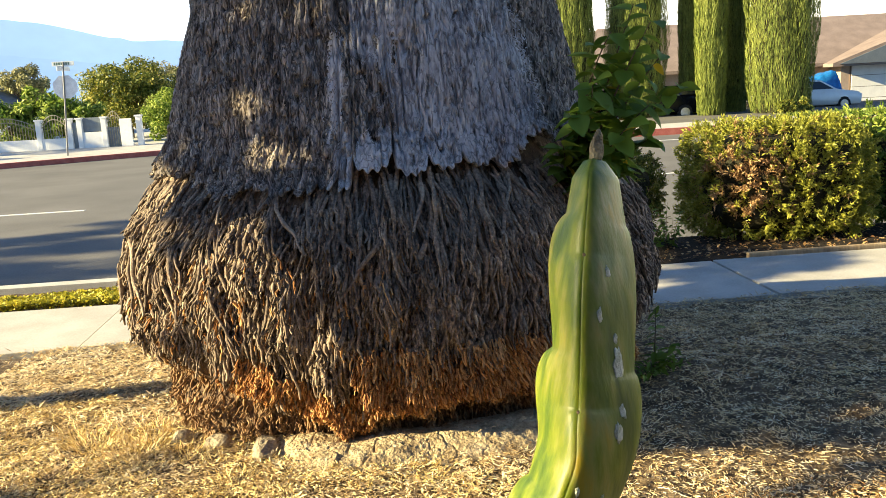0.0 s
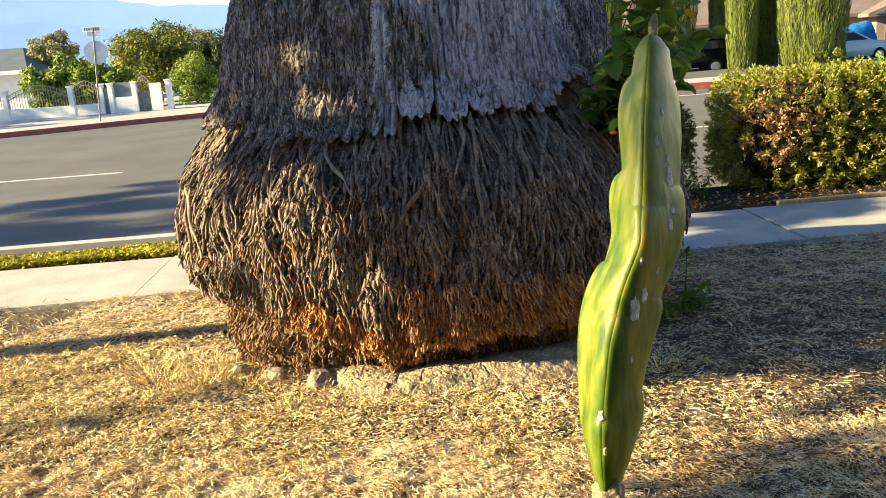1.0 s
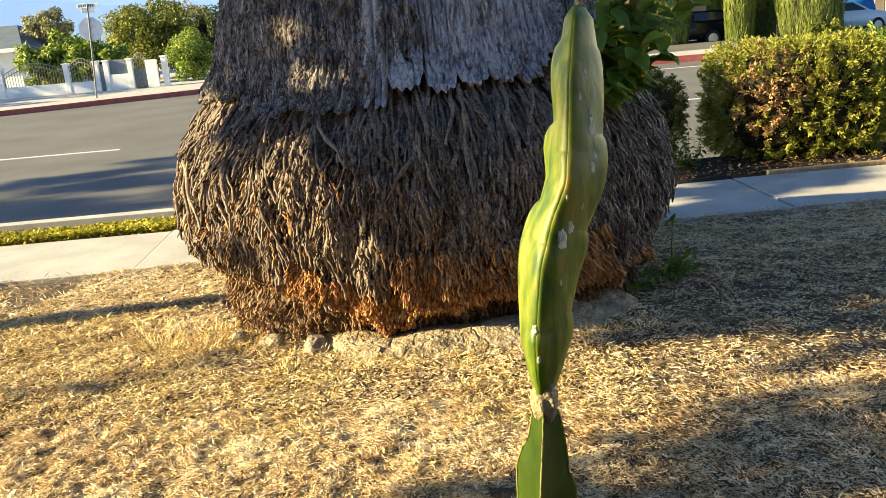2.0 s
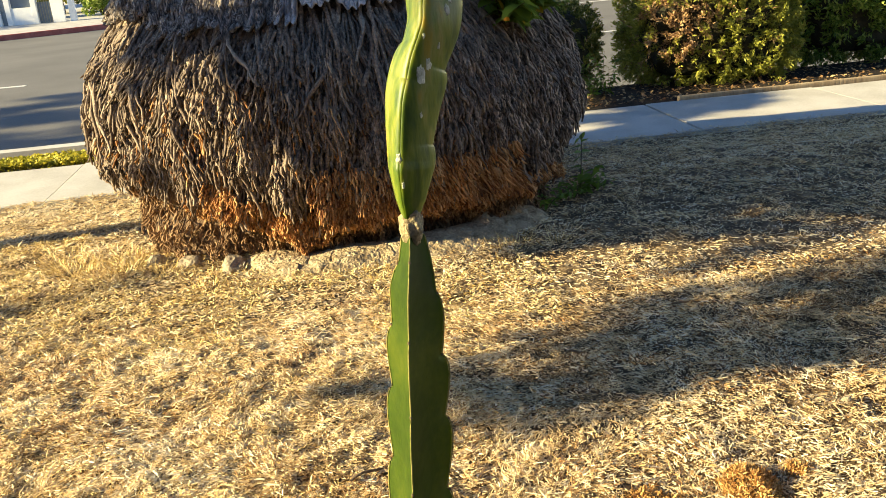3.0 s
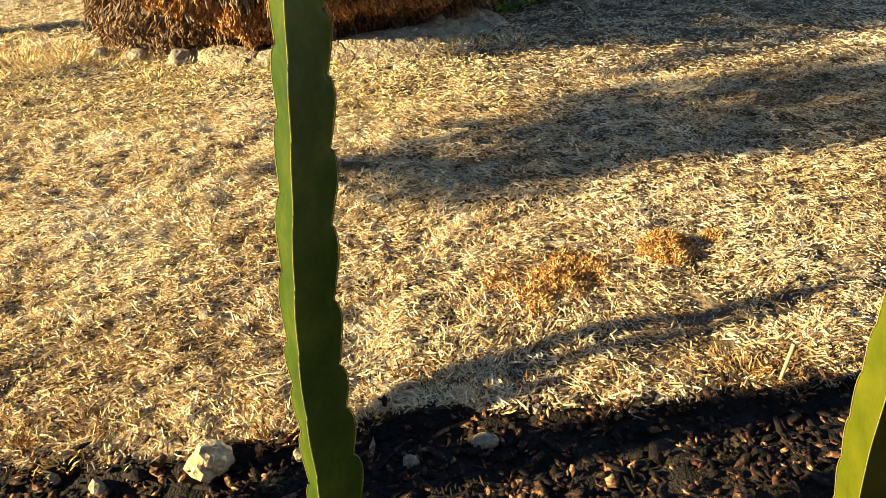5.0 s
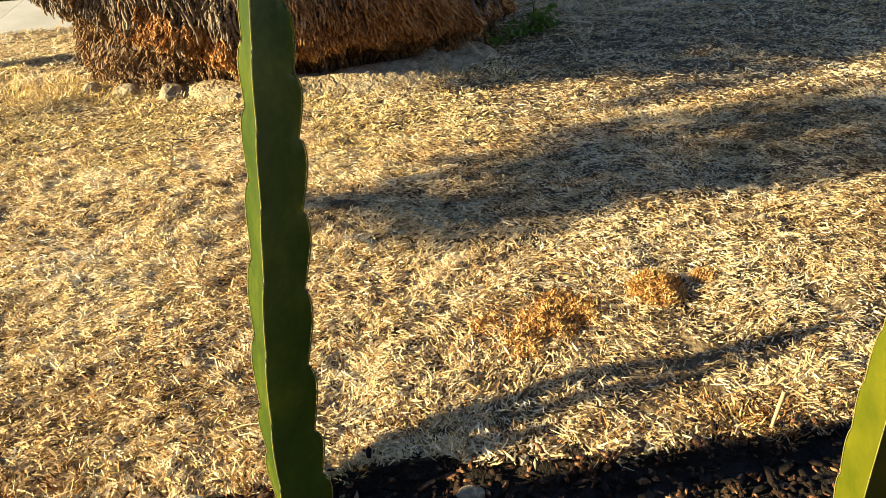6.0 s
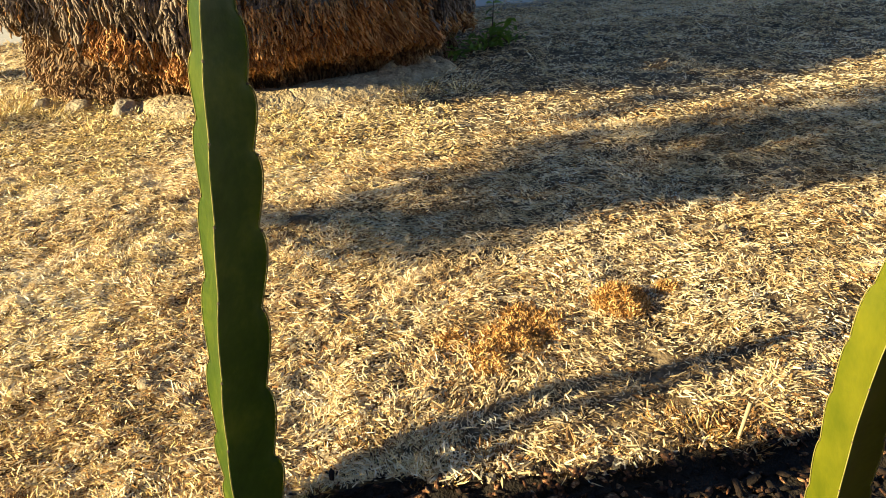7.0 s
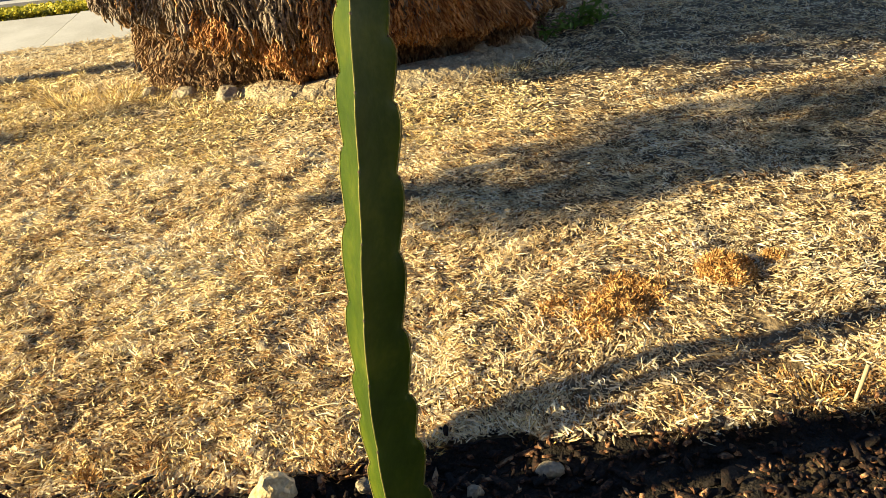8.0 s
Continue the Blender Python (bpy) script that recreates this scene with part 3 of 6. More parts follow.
def strands(n, z0, length, radius, th_range, spread, lift, k=8, sides=4, seed=0, diag=0.10, gnarl=0.2, rim=None, under=False):
    r = np.random.default_rng(seed)
    t0 = r.uniform(*th_range, n)
    zs = r.uniform(*z0, n)
    Ln = r.uniform(*length, n)
    if rim is not None:
        zs = mantle_edge(t0) + r.uniform(*rim, n)
    elif under:
        zs = -0.05 + (mantle_edge(t0) + 0.02) * r.uniform(0, 1, n) + Ln
    else:
        ok = zs - Ln > mantle_edge(t0) - r.uniform(0, 0.03, n)
        t0, zs, Ln = t0[ok], zs[ok], Ln[ok]
        n = len(t0)
    a = np.linspace(0, 1, k)[None, :]
    dth = r.normal(0, diag, n)[:, None] * Ln[:, None] * a
    wig = r.uniform(0.001, 0.0045, n)[:, None] * np.sin(a * r.uniform(3, 9, n)[:, None] + r.uniform(0, 6, n)[:, None])
    wig = wig + r.uniform(0.0006, 0.0025, n)[:, None] * np.sin(a * r.uniform(12, 22, n)[:, None] + r.uniform(0, 6, n)[:, None])
    T = t0[:, None] + dth + wig
    Z = zs[:, None] - Ln[:, None] * a
    # neighbours bend together, and hang in locks with hollows between them
    T = T + gnarl * (0.085 * (vnoise(T * 7 + 60, Z * 6 + 20, 61) - 0.5) + 0.045 * (vnoise(T * 22 + 60, Z * 17 + 20, 62) - 0.5) + 0.018 * (vnoise(T * 70 + 200, Z * 45 + 20, 63) - 0.5))
    lay = r.uniform(*spread, n)[:, None] + (0.075 * (vnoise(t0 * 16 + 80, zs * 9 + 20, 64) - 0.5) + 0.030 * (vnoise(t0 * 45 + 80, zs * 22 + 20, 65) - 0.5))[:, None]
    O = lay + r.uniform(*lift, n)[:, None] * a ** 1.6 + 0.006 * np.sin(a * r.uniform(6, 14, n)[:, None] + r.uniform(0, 6, n)[:, None])
    # the hanging ends fall straight where the base turns in under them
    R0 = palm_r(T, Z)
    hang = np.maximum.accumulate(R0, axis=1)
    R0 = R0 + (hang - R0) * r.uniform(0.0, 0.7, n)[:, None]
    R0 = R0 + O
    P = np.stack([PX + R0 * np.sin(T), PY - R0 * np.cos(T), Z], -1)
    rad = r.uniform(*radius, n)[:, None] * (1 - 0.5 * a ** 3) * (1 + 0.22 * np.sin(a * r.uniform(8, 26, n)[:, None] + r.uniform(0, 6, n)[:, None]))
    return tubes(P, rad, sides)


def joined(*pairs):
    V, F, n = [], [], 0
    for v, f in pairs:
        V.append(v)
        F.append(f + n)
        n += len(v)
    return np.concatenate(V), np.concatenate(F)


FRONT = (-1.75, 1.75)
V, F = joined(
    strands(5200, (0.10, 0.95), (0.05, 0.12), (0.004, 0.0085), FRONT, (-0.024, 0.006), (0.0, 0.025), k=5, seed=1, diag=0.10),
    strands(1700, (0.34, 0.97), (0.09, 0.22), (0.004, 0.009), FRONT, (-0.014, 0.014), (0.0, 0.025), k=8, seed=2, diag=0.16),
    strands(420, (0.74, 1.02), (0.16, 0.42), (0.006, 0.0115), FRONT, (-0.004, 0.016), (-0.01, 0.015), k=12, sides=5, seed=3, diag=0.26, gnarl=0.42),
    strands(8600, (0.12, 0.86), (0.03, 0.085), (0.004, 0.0085), FRONT, (-0.014, 0.018), (0.0, 0.03), k=4, seed=4, diag=0.12),
    strands(700, (0.2, 0.98), (0.25, 0.5), (0.009, 0.016), (1.7, 4.6), (-0.01, 0.02), (0, 0.02), k=5, sides=4, seed=5))
palm_part("root_mantle", V, F, M_ROOT, "hanging mantle of grey-brown aerial roots", False, "stuff")
V, F = joined(
    strands(3600, (0, 1), (0.018, 0.045), (0.0032, 0.007), (-0.52, 1.1), (-0.012, 0.016), (0.0, 0.025), k=4, seed=6, diag=0.1, rim=(-0.005, 0.055)),
    strands(2200, (0, 1), (0.02, 0.05), (0.0025, 0.0055), (-0.42, 0.75), (0.006, 0.030), (0.0, 0.035), k=4, seed=16, diag=0.1, rim=(0.03, 0.14)),
    strands(1300, (0.17, 0.36), (0.025, 0.06), (0.003, 0.0065), (-0.05, 0.72), (0.0, 0.032), (0.01, 0.055), k=4, seed=18, diag=0.1),
    strands(260, (0.38, 0.72), (0.05, 0.12), (0.003, 0.006), (-1.3, 0.2), (-0.005, 0.02), (0.0, 0.02), k=5, seed=17, diag=0.2))
palm_part("root_fringe", V, F, M_FRINGE, "rusty orange stubs of broken roots", False, "stuff")
V, F = strands(4200, (0, 1), (0.015, 0.05), (0.0025, 0.006), FRONT, (-0.03, 0.014), (-0.005, 0.02), k=4, seed=7, diag=0.2, under=True)
palm_part("root_stub_layer", V, F, M_UNDER, "dark rust-brown rotted roots under the mantle", False, "stuff")


# crown of arching fronds
def frond_mesh(seed, length=3.1):
    r = np.random.default_rng(seed)
    a = np.linspace(0, 1, 14)
    sag = r.uniform(0.9, 1.3)
    C = np.stack([length * a * (1 - 0.12 * a), 0 * a, 0.9 * a - sag * 1.5 * a ** 2.2], -1)
    v0, f0 = tubes(C[None], (0.035 * (1.05 - a))[None], 6)
    n = 150
    t = np.tile(np.linspace(0.16, 0.99, n // 2), 2)
    sgn = np.repeat([-1.0, 1.0], n // 2)
    B = np.stack([np.interp(t, a, C[:, k]) for k in range(3)], -1)
    d = np.stack([np.full(n, 0.75), sgn * r.uniform(0.8, 1.1, n), r.uniform(-0.45, 0.1, n)], -1)
    v1, f1 = blades(B, d, 0.62 * np.sin(np.pi * np.clip(t, 0.1, 0.95)) ** 0.6 * r.uniform(0.85, 1.1, n), np.full(n, 0.045), np.tile([[0.0, 0, 1.0]], (n, 1)) + 0.3 * r.normal(size=(n, 3)), -0.06)
    me = mesh_np("frond", *joined((v0, f0), (v1, f1)))
    me.materials.append(M_TREE_DARK)
    return me


fronds = [frond_mesh(s_) for s_ in (1, 2, 3)]
r7 = np.random.default_rng(70)
for k in range(54):
    o = new("frond", fronds[k % 3])
    o.parent = palm
    tilt = r7.uniform(-55, 45)
    o.matrix_local = Matrix.Translation((0, 0, 6.5 + r7.uniform(-0.3, 0.2))) @ Euler((0, radians(tilt), k * 2.39996)).to_matrix().to_4x4()


# ---- clay lip and stones at the foot of the palm ----
def lump(name, loc, size, mat, seed, label, category, rough=0.25, group="", rot=0.0, sub=3):
    bm = bmesh.new()
    bmesh.ops.create_icosphere(bm, subdivisions=sub, radius=1.0)
    for v in bm.verts:
        n1 = noise.noise(v.co * 1.3 + Vector((seed, 0, 0)))
        n2 = noise.noise(v.co * 3.7 + Vector((0, seed, 0)))
        v.co *= 1 + rough * n1 + rough * 0.5 * n2
        v.co = Vector((v.co.x * size[0], v.co.y * size[1], max(v.co.z, -0.5) * size[2]))
    ob = part(name, bm, mat, None, "", False)
    ob.matrix_world = Matrix.Translation(loc) @ Matrix.Rotation(rot, 4, "Z")
    return tagged(ob, label, category, group)


def gz(x, y):
    return float(ground_z(x, y))


# a broken bank of dried clay round the front of the base
bm_cols, bm_rows = 560, 70
tt = np.linspace(-0.42, 0.98, bm_cols)
vv = np.linspace(0, 1, bm_rows)
T, W = np.meshgrid(tt, vv)
inner = 1.08 - 0.02 * np.sin(T * 9)
wide = 0.10 + 0.18 * smooth(T, -0.42, -0.1) * smooth(-T, -1.0, -0.75) + 0.03 * wob(T * 7, T * 0, 41, 1.0)
RR = inner + wide * W
X, Y = PX + RR * np.sin(T), PY - RR * np.cos(T)
hump = np.sin(np.pi * np.clip(W * 0.8 + 0.2, 0, 1)) ** 0.7 * 0.056 * smooth(T, -0.45, -0.25) * smooth(-T, -1.0, -0.8)
cell = np.abs(vnoise(X * 13 + 40, Y * 13 + 40, 46) - 0.5) * 2
crk = 0.010 * np.clip(1 - cell / 0.05, 0, 1) + 0.005 * np.clip(1 - np.abs(vnoise(X * 31 + 40, Y * 31 + 40, 47) - 0.5) * 2 / 0.06, 0, 1)
Z = ground_z(X, Y) - 0.012 + hump * (0.7 + 0.6 * vnoise(X * 7 + 40, Y * 7 + 40, 43)) + 0.006 * vnoise(X * 30 + 90, Y * 30 + 90, 44) + 0.005 * vnoise(X * 75 + 90, Y * 75 + 90, 48) - crk * np.clip(hump / 0.03, 0, 1)
V = np.stack([X, Y, Z], -1).reshape(-1, 3)
tagged(link("clay_bank", mesh_np("clay_bank", V, grid_faces(bm_rows, bm_cols)[:, ::-1]), M_CLAY), "cracked bank of pale dried clay at the palm's foot", "soil", kind="structure")
for n_, (x, y, a, b, c, s, lab) in enumerate(((-0.96, 3.0, 0.06, 0.045, 0.035, 3, "rounded buff stone half sunk beside the palm"),
                                 (-0.76, 2.90, 0.10, 0.05, 0.038, 8, "flat grey-buff stone against the palm's foot"),
                                 (-0.60, 2.87, 0.06, 0.04, 0.03, 5, "pale clay-coated stone at the palm's foot"),
                                 (-1.13, 3.08, 0.045, 0.035, 0.03, 4, "small rounded stone by the palm"),
                                 (0.30, 3.12, 0.10, 0.06, 0.05, 11, "dull grey clod of clay in the palm's shade"),
                                 (0.44, 3.2, 0.09, 0.06, 0.06, 12, "dull grey clod of clay in the palm's shade"),
                                 (0.17, 2.98, 0.07, 0.05, 0.045, 13, "dull grey clod of clay in the palm's shade"))):
    lump("stone", (x, y, gz(x, y) + c * 0.35), (a, b, c), M_STONE if n_ < 4 else M_CLAY, s * 3.1, lab, "stone", 0.3, "stones at the palm's foot", s)


# ---- straw lawn ----
def straw_patch(n, x0, x1, y0, y1, lo, hi, w, tilt, seed, lift=0.012, fan=None, fine=True):
    r = np.random.default_rng(seed)
    x, y = r.uniform(x0, x1, n), r.uniform(y0, y1, n)
    ok = (y > bed_edge(x) - 0.01) & (y - SLOPE * x < WALK0 + 0.03) & (np.hypot(x - PX, y - PY) > 1.10)
    if x1 - x0 > 12 and y0 < 0:                            # the lawn at large, outside the finer patches
        ok &= (np.abs(x - 0.15) > 0.60 * (y + 0.75)) & ((x < -2.5) | (x > 3.3) | (y < 2.3))
    if fan:
        ok &= np.abs(x - 0.15) < fan * (y + 0.75)
    # thinner in worn spots
    ok &= r.uniform(0, 1, n) < 0.25 + 0.6 * vnoise(x * 7 + 30, y * 7 + 30, 51) + 0.5 * vnoise(x * 24 + 30, y * 24 + 30, 52) + 0.3 * smooth(-x, -0.1, 0.7) - 0.30 * smooth(x, 0.0, 0.9)
    x, y = x[ok], y[ok]
    n = len(x)
    ang = r.uniform(0, 2 * np.pi, n)
    d = np.stack([np.cos(ang), np.sin(ang), np.abs(r.normal(0, tilt, n))], -1)
    z = ground_z(x, y) + 0.003 + relief(x, y) + r.uniform(0, lift, n)
    nrm = np.stack([r.normal(0, 0.9, n), r.normal(0, 0.9, n), np.ones(n)], -1)
    if fine == "chaff":
        # blunt chopped straws, lying in locks
        ang = 9 * vnoise(x * 5 + 20, y * 5 + 20, 55) + r.normal(0, 0.8, n)
        d = np.stack([np.cos(ang), np.sin(ang), r.normal(0.12, tilt, n)], -1)
        d /= np.linalg.norm(d, axis=1, keepdims=True)
        side = np.cross(d, nrm)
        side /= np.linalg.norm(side, axis=1, keepdims=True)
        L, W = r.uniform(lo, hi, n)[:, None], r.uniform(w * 0.6, w * 1.4, n)[:, None] * 0.5
        p = np.stack([x, y, z], -1)
        q = p + d * L
        skew = d * W * r.uniform(-1, 1, n)[:, None]
        return np.stack([p - side * W, p + side * W + skew, q + side * W * 0.8, q - side * W * 0.8 + skew], 1).reshape(-1, 3), np.arange(n)[:, None] * 4 + np.array([0, 1, 2, 3])
    if fine:
        return flakes(np.stack([x, y, z], -1), d, r.uniform(lo, hi, n) * 1.15, r.uniform(w * 0.7, w * 1.6, n), nrm, 0.05, 0.4)
    return blades(np.stack([x, y, z], -1), d, r.uniform(lo, hi, n), r.uniform(w * 0.6, w * 1.5, n), nrm, bend=0.10, tip=0.32)


V, F = joined(straw_patch(110000, -1.7, 2.2, 0.5, 2.3, 0.004, 0.013, 0.0020, 0.28, 61, 0.008, 0.64),
              straw_patch(240000, -1.7, 2.2, 0.5, 2.3, 0.005, 0.014, 0.0026, 0.14, 58, 0.004, 0.64, "chaff"),
              straw_patch(140000, -1.7, 2.2, 0.5, 2.3, 0.008, 0.020, 0.0024, 0.18, 65, 0.009, 0.64, "chaff"),
              straw_patch(18000, -1.7, 2.2, 0.5, 2.3, 0.014, 0.032, 0.0028, 0.16, 60, 0.012, 0.64, "chaff"),
              straw_patch(5000, -1.7, 2.2, 0.5, 2.4, 0.02, 0.045, 0.0016, 0.14, 62, 0.018, 0.64, False),
              straw_patch(110000, -1.7, 0.25, 0.5, 2.3, 0.007, 0.020, 0.0025, 0.18, 69, 0.008, 0.64, "chaff"),
              straw_patch(110000, -2.6, 3.4, 2.25, 5.5, 0.006, 0.018, 0.0026, 0.3, 63, 0.012),
              straw_patch(230000, -2.6, 3.4, 2.25, 5.5, 0.009, 0.024, 0.0034, 0.18, 59, 0.009, None, "chaff"),
              straw_patch(30000, -3.2, 3.8, 0.5, 2.6, 0.010, 0.035, 0.0034, 0.2, 66, 0.012),
              straw_patch(16000, -5.5, 6.5, 3.2, 5.9, 0.02, 0.05, 0.006, 0.6, 64),
              straw_patch(110000, -6.0, 6.5, -1.6, 6.0, 0.02, 0.05, 0.010, 0.12, 72, 0.006, None, "chaff"))
tagged(link("dry_grass", mesh_np("dry_grass", V, F), M_STRAW), "short-mown bleached dry grass covering the lawn", "grass", kind="stuff")


V, F = joined(straw_patch(70000, -1.6, 2.1, 0.5, 2.4, 0.006, 0.018, 0.0032, 0.3, 67, 0.012, 0.64, "chaff"),
              straw_patch(20000, -2.6, 3.2, 2.2, 4.4, 0.006, 0.02, 0.004, 0.4, 68, 0.012))
keep = vnoise(V[::4, 0] * 5 + 20, V[::4, 1] * 5 + 20, 53) > 0.42 + 0.25 * smooth(-V[::4, 0], -0.1, 0.7)
F = F[keep]
tagged(link("grass_thatch", mesh_np("grass_thatch", V, F), M_THATCH), "rust-brown rotted grass scraps among the straw", "grass", kind="stuff")


V, F = joined(straw_patch(60000, -2.6, 0.5, 2.1, 3.9, 0.008, 0.026, 0.0034, 0.5, 70, 0.018),
              straw_patch(26000, -1.7, 0.2, 0.6, 2.2, 0.006, 0.02, 0.0024, 0.4, 71, 0.014, 0.64))
keep = vnoise(V[::4, 0] * 4 + 20, V[::4, 1] * 4 + 20, 54) > 0.34
tagged(link("golden_grass", mesh_np("golden_grass", V, F[keep]), M_OLIVE), "golden half-dead grass round the palm's foot", "grass", kind="stuff")


def tuft(x, y, n, rad, length, mat, label, name="grass_tuft", width=0.003, lean=0.7, seed=0, z=None, mound=0.0):
    r = np.random.default_rng(seed + int(abs(x) * 100))
    a, q = r.uniform(0, 6.28, n), rad * np.sqrt(r.uniform(0, 1, n))
    bx, by = q * np.cos(a), q * np.sin(a)
    d = np.stack([np.cos(a) * lean + r.normal(0, 0.3, n), np.sin(a) * lean + r.normal(0, 0.3, n), r.uniform(0.3, 1.1, n)], -1)
    bz = mound * np.clip(1 - (q / rad) ** 1.6, 0, 1) * (0.4 + 0.9 * vnoise(bx * 60 + 50 + x, by * 60 + 50, 58)) - 0.003
    if mound:
        d = unit(n) + np.array([0, 0, 0.25])
    V, F = blades(np.stack([bx, by, bz], -1), d, r.uniform(length * 0.5, length * 1.2, n), r.uniform(width * 0.6, width * 1.4, n), unit(n), 0.12)
    ob = link(name, mesh_np(name, V, F), mat)
    ob.location = (x, y, (gz(x, y) if z is None else z) + 0.004)
    return tagged(ob, label, "grass", kind="stuff")


for x, y, n, rad, ln in ((0.68, 1.10, 1100, 0.055, 0.044), (0.42, 0.99, 900, 0.065, 0.034), (0.36, 0.93, 500, 0.05, 0.03), (0.50, 1.03, 360, 0.05, 0.028), (0.45, 1.07, 300, 0.05, 0.025), (0.80, 1.13, 160, 0.03, 0.016), (0.30, 1.02, 200, 0.04, 0.014)):
    tuft(x, y, n * 3, rad * 1.2, 0.013, M_TUFT, "rust-orange dead grass tuft on the bleached lawn", seed=3, width=0.0026, mound=ln * 0.9)
for x, y, n, rad, ln in ((-1.33, 3.05, 420, 0.13, 0.085), (-1.2, 2.95, 260, 0.10, 0.06), (-1.5, 3.2, 320, 0.16, 0.08), (-1.55, 2.9, 200, 0.14, 0.06), (-0.35, 2.62, 120, 0.12, 0.05),
                         (-0.05, 2.66, 120, 0.10, 0.05), (0.32, 2.80, 120, 0.12, 0.06), (-0.8, 2.74, 160, 0.14, 0.06), (0.55, 2.9, 100, 0.1, 0.06)):
    for k in range(3):
        tuft(x + 0.13 * math.sin(k * 2.1 + x * 9), y + 0.09 * math.cos(k * 2.1 + x * 9), n // 3, rad * 0.7, ln * 0.75, (M_OLIVE, M_STRAW, M_OLIVE)[k], "straggling golden-olive grass tuft by the palm", seed=5 + k, width=0.0035)
r5 = np.random.default_rng(77)
for k in range(64):
    x = float(r5.uniform(-0.7, 1.1))
    y = float(bed_edge(x)) + float(r5.uniform(-0.015, 0.09))
    tuft(x, y, 44, 0.028, float(r5.uniform(0.012, 0.028)), (M_TUFT, M_OLIVE, M_THATCH, M_THATCH)[k % 4], "dry grass tuft at the edge of the mulch bed", seed=9 + k, width=0.0025)

lump("clod", (-0.035, 1.68, gz(0, 1.68) + 0.008), (0.045, 0.02, 0.02), M_SOIL, 2.2, "small dark earth clod on the dry lawn", "clod")
for x, y, s in ((-0.325, 0.975, 0.014), (1.04, 1.385, 0.017), (0.08, 0.52, 0.014), (-0.1, 0.56, 0.014), (-0.42, 0.52, 0.016), (0.30, 0.60, 0.010), (-0.5, 0.55, 0.014)):
    lump("pebble", (x, y, gz(x, y) + s * 0.5 - 0.02 * (y < 0.58)), (s, s * 0.8, s), M_STONE, x * 31, "small buff pebble on the ground", "stone", 0.3, "pebbles", x, 2)
lump("pale_stone", (-0.245, 0.545, gz(-0.245, 0.545) + 0.005), (0.034, 0.028, 0.034), M_LIME, 7.7, "pale buff broken stone at the bed's edge", "stone", 0.35, "", 0.6)
lump("flat_pebble", (0.205, 0.55, gz(0.2, 0.55) - 0.01), (0.024, 0.016, 0.012), M_STONE, 9.1, "flat grey pebble on the mulch", "stone", 0.15)
# a split stick stuck in the bed's edge
Vs, Fs = tubes(np.array([[(0.728, 0.62, -0.03), (0.732, 0.62, 0.03), (0.742, 0.62, 0.098)]]), np.array([[0.003, 0.0034, 0.004]]), 6)
tagged(link("wooden_stick", mesh_np("wooden_stick", Vs, Fs), M_WOOD), "weathered split wooden stick standing in the soil", "stick")
for x, y, a, l in ((0.44, 1.79, 0.1, 0.05), (0.23, 0.84, 0.4, 0.03), (0.9, 2.05, -0.1, 0.17), (-0.15, 1.28, 0.6, 0.09), (0.1, 1.1, -0.3, 0.05)):
    p = np.array([[(x + l * (q - 0.5) * math.cos(a), y + l * (q - 0.5) * math.sin(a), gz(x, y) + 0.018 + 0.006 * math.sin(q * 5)) for q in np.linspace(0, 1, 6)]])
    Vs, Fs = tubes(p, np.full((1, 6), 0.0035), 5)
    tagged(link("twig", mesh_np("twig", Vs, Fs), M_TWIG), "thin brown twig lying on the dry grass", "twig", "twigs on the lawn")

# ---- mulch bed ----
bx, by = np.meshgrid(np.linspace(-2.2, 2.6, 300), np.linspace(-1.6, 0.62, 140))
bz = ground_z(bx, by) - 0.032 * (1 - smooth(by - bed_edge(bx), -0.06, 0.02)) + 0.012 + 0.016 * (vnoise(bx * 14 + 50, by * 14 + 50, 71) - 0.5) + 0.014 * (vnoise(bx * 45 + 50, by * 45 + 50, 72) - 0.5) - 0.06 * smooth(by - bed_edge(bx), -0.005, 0.03)
tagged(link("mulch_bed", mesh_np("mulch_bed", np.stack([bx, by, bz], -1).reshape(-1, 3), grid_faces(140, 300)), M_MULCH), "dark moist soil of a planting bed", "soil", kind="structure")


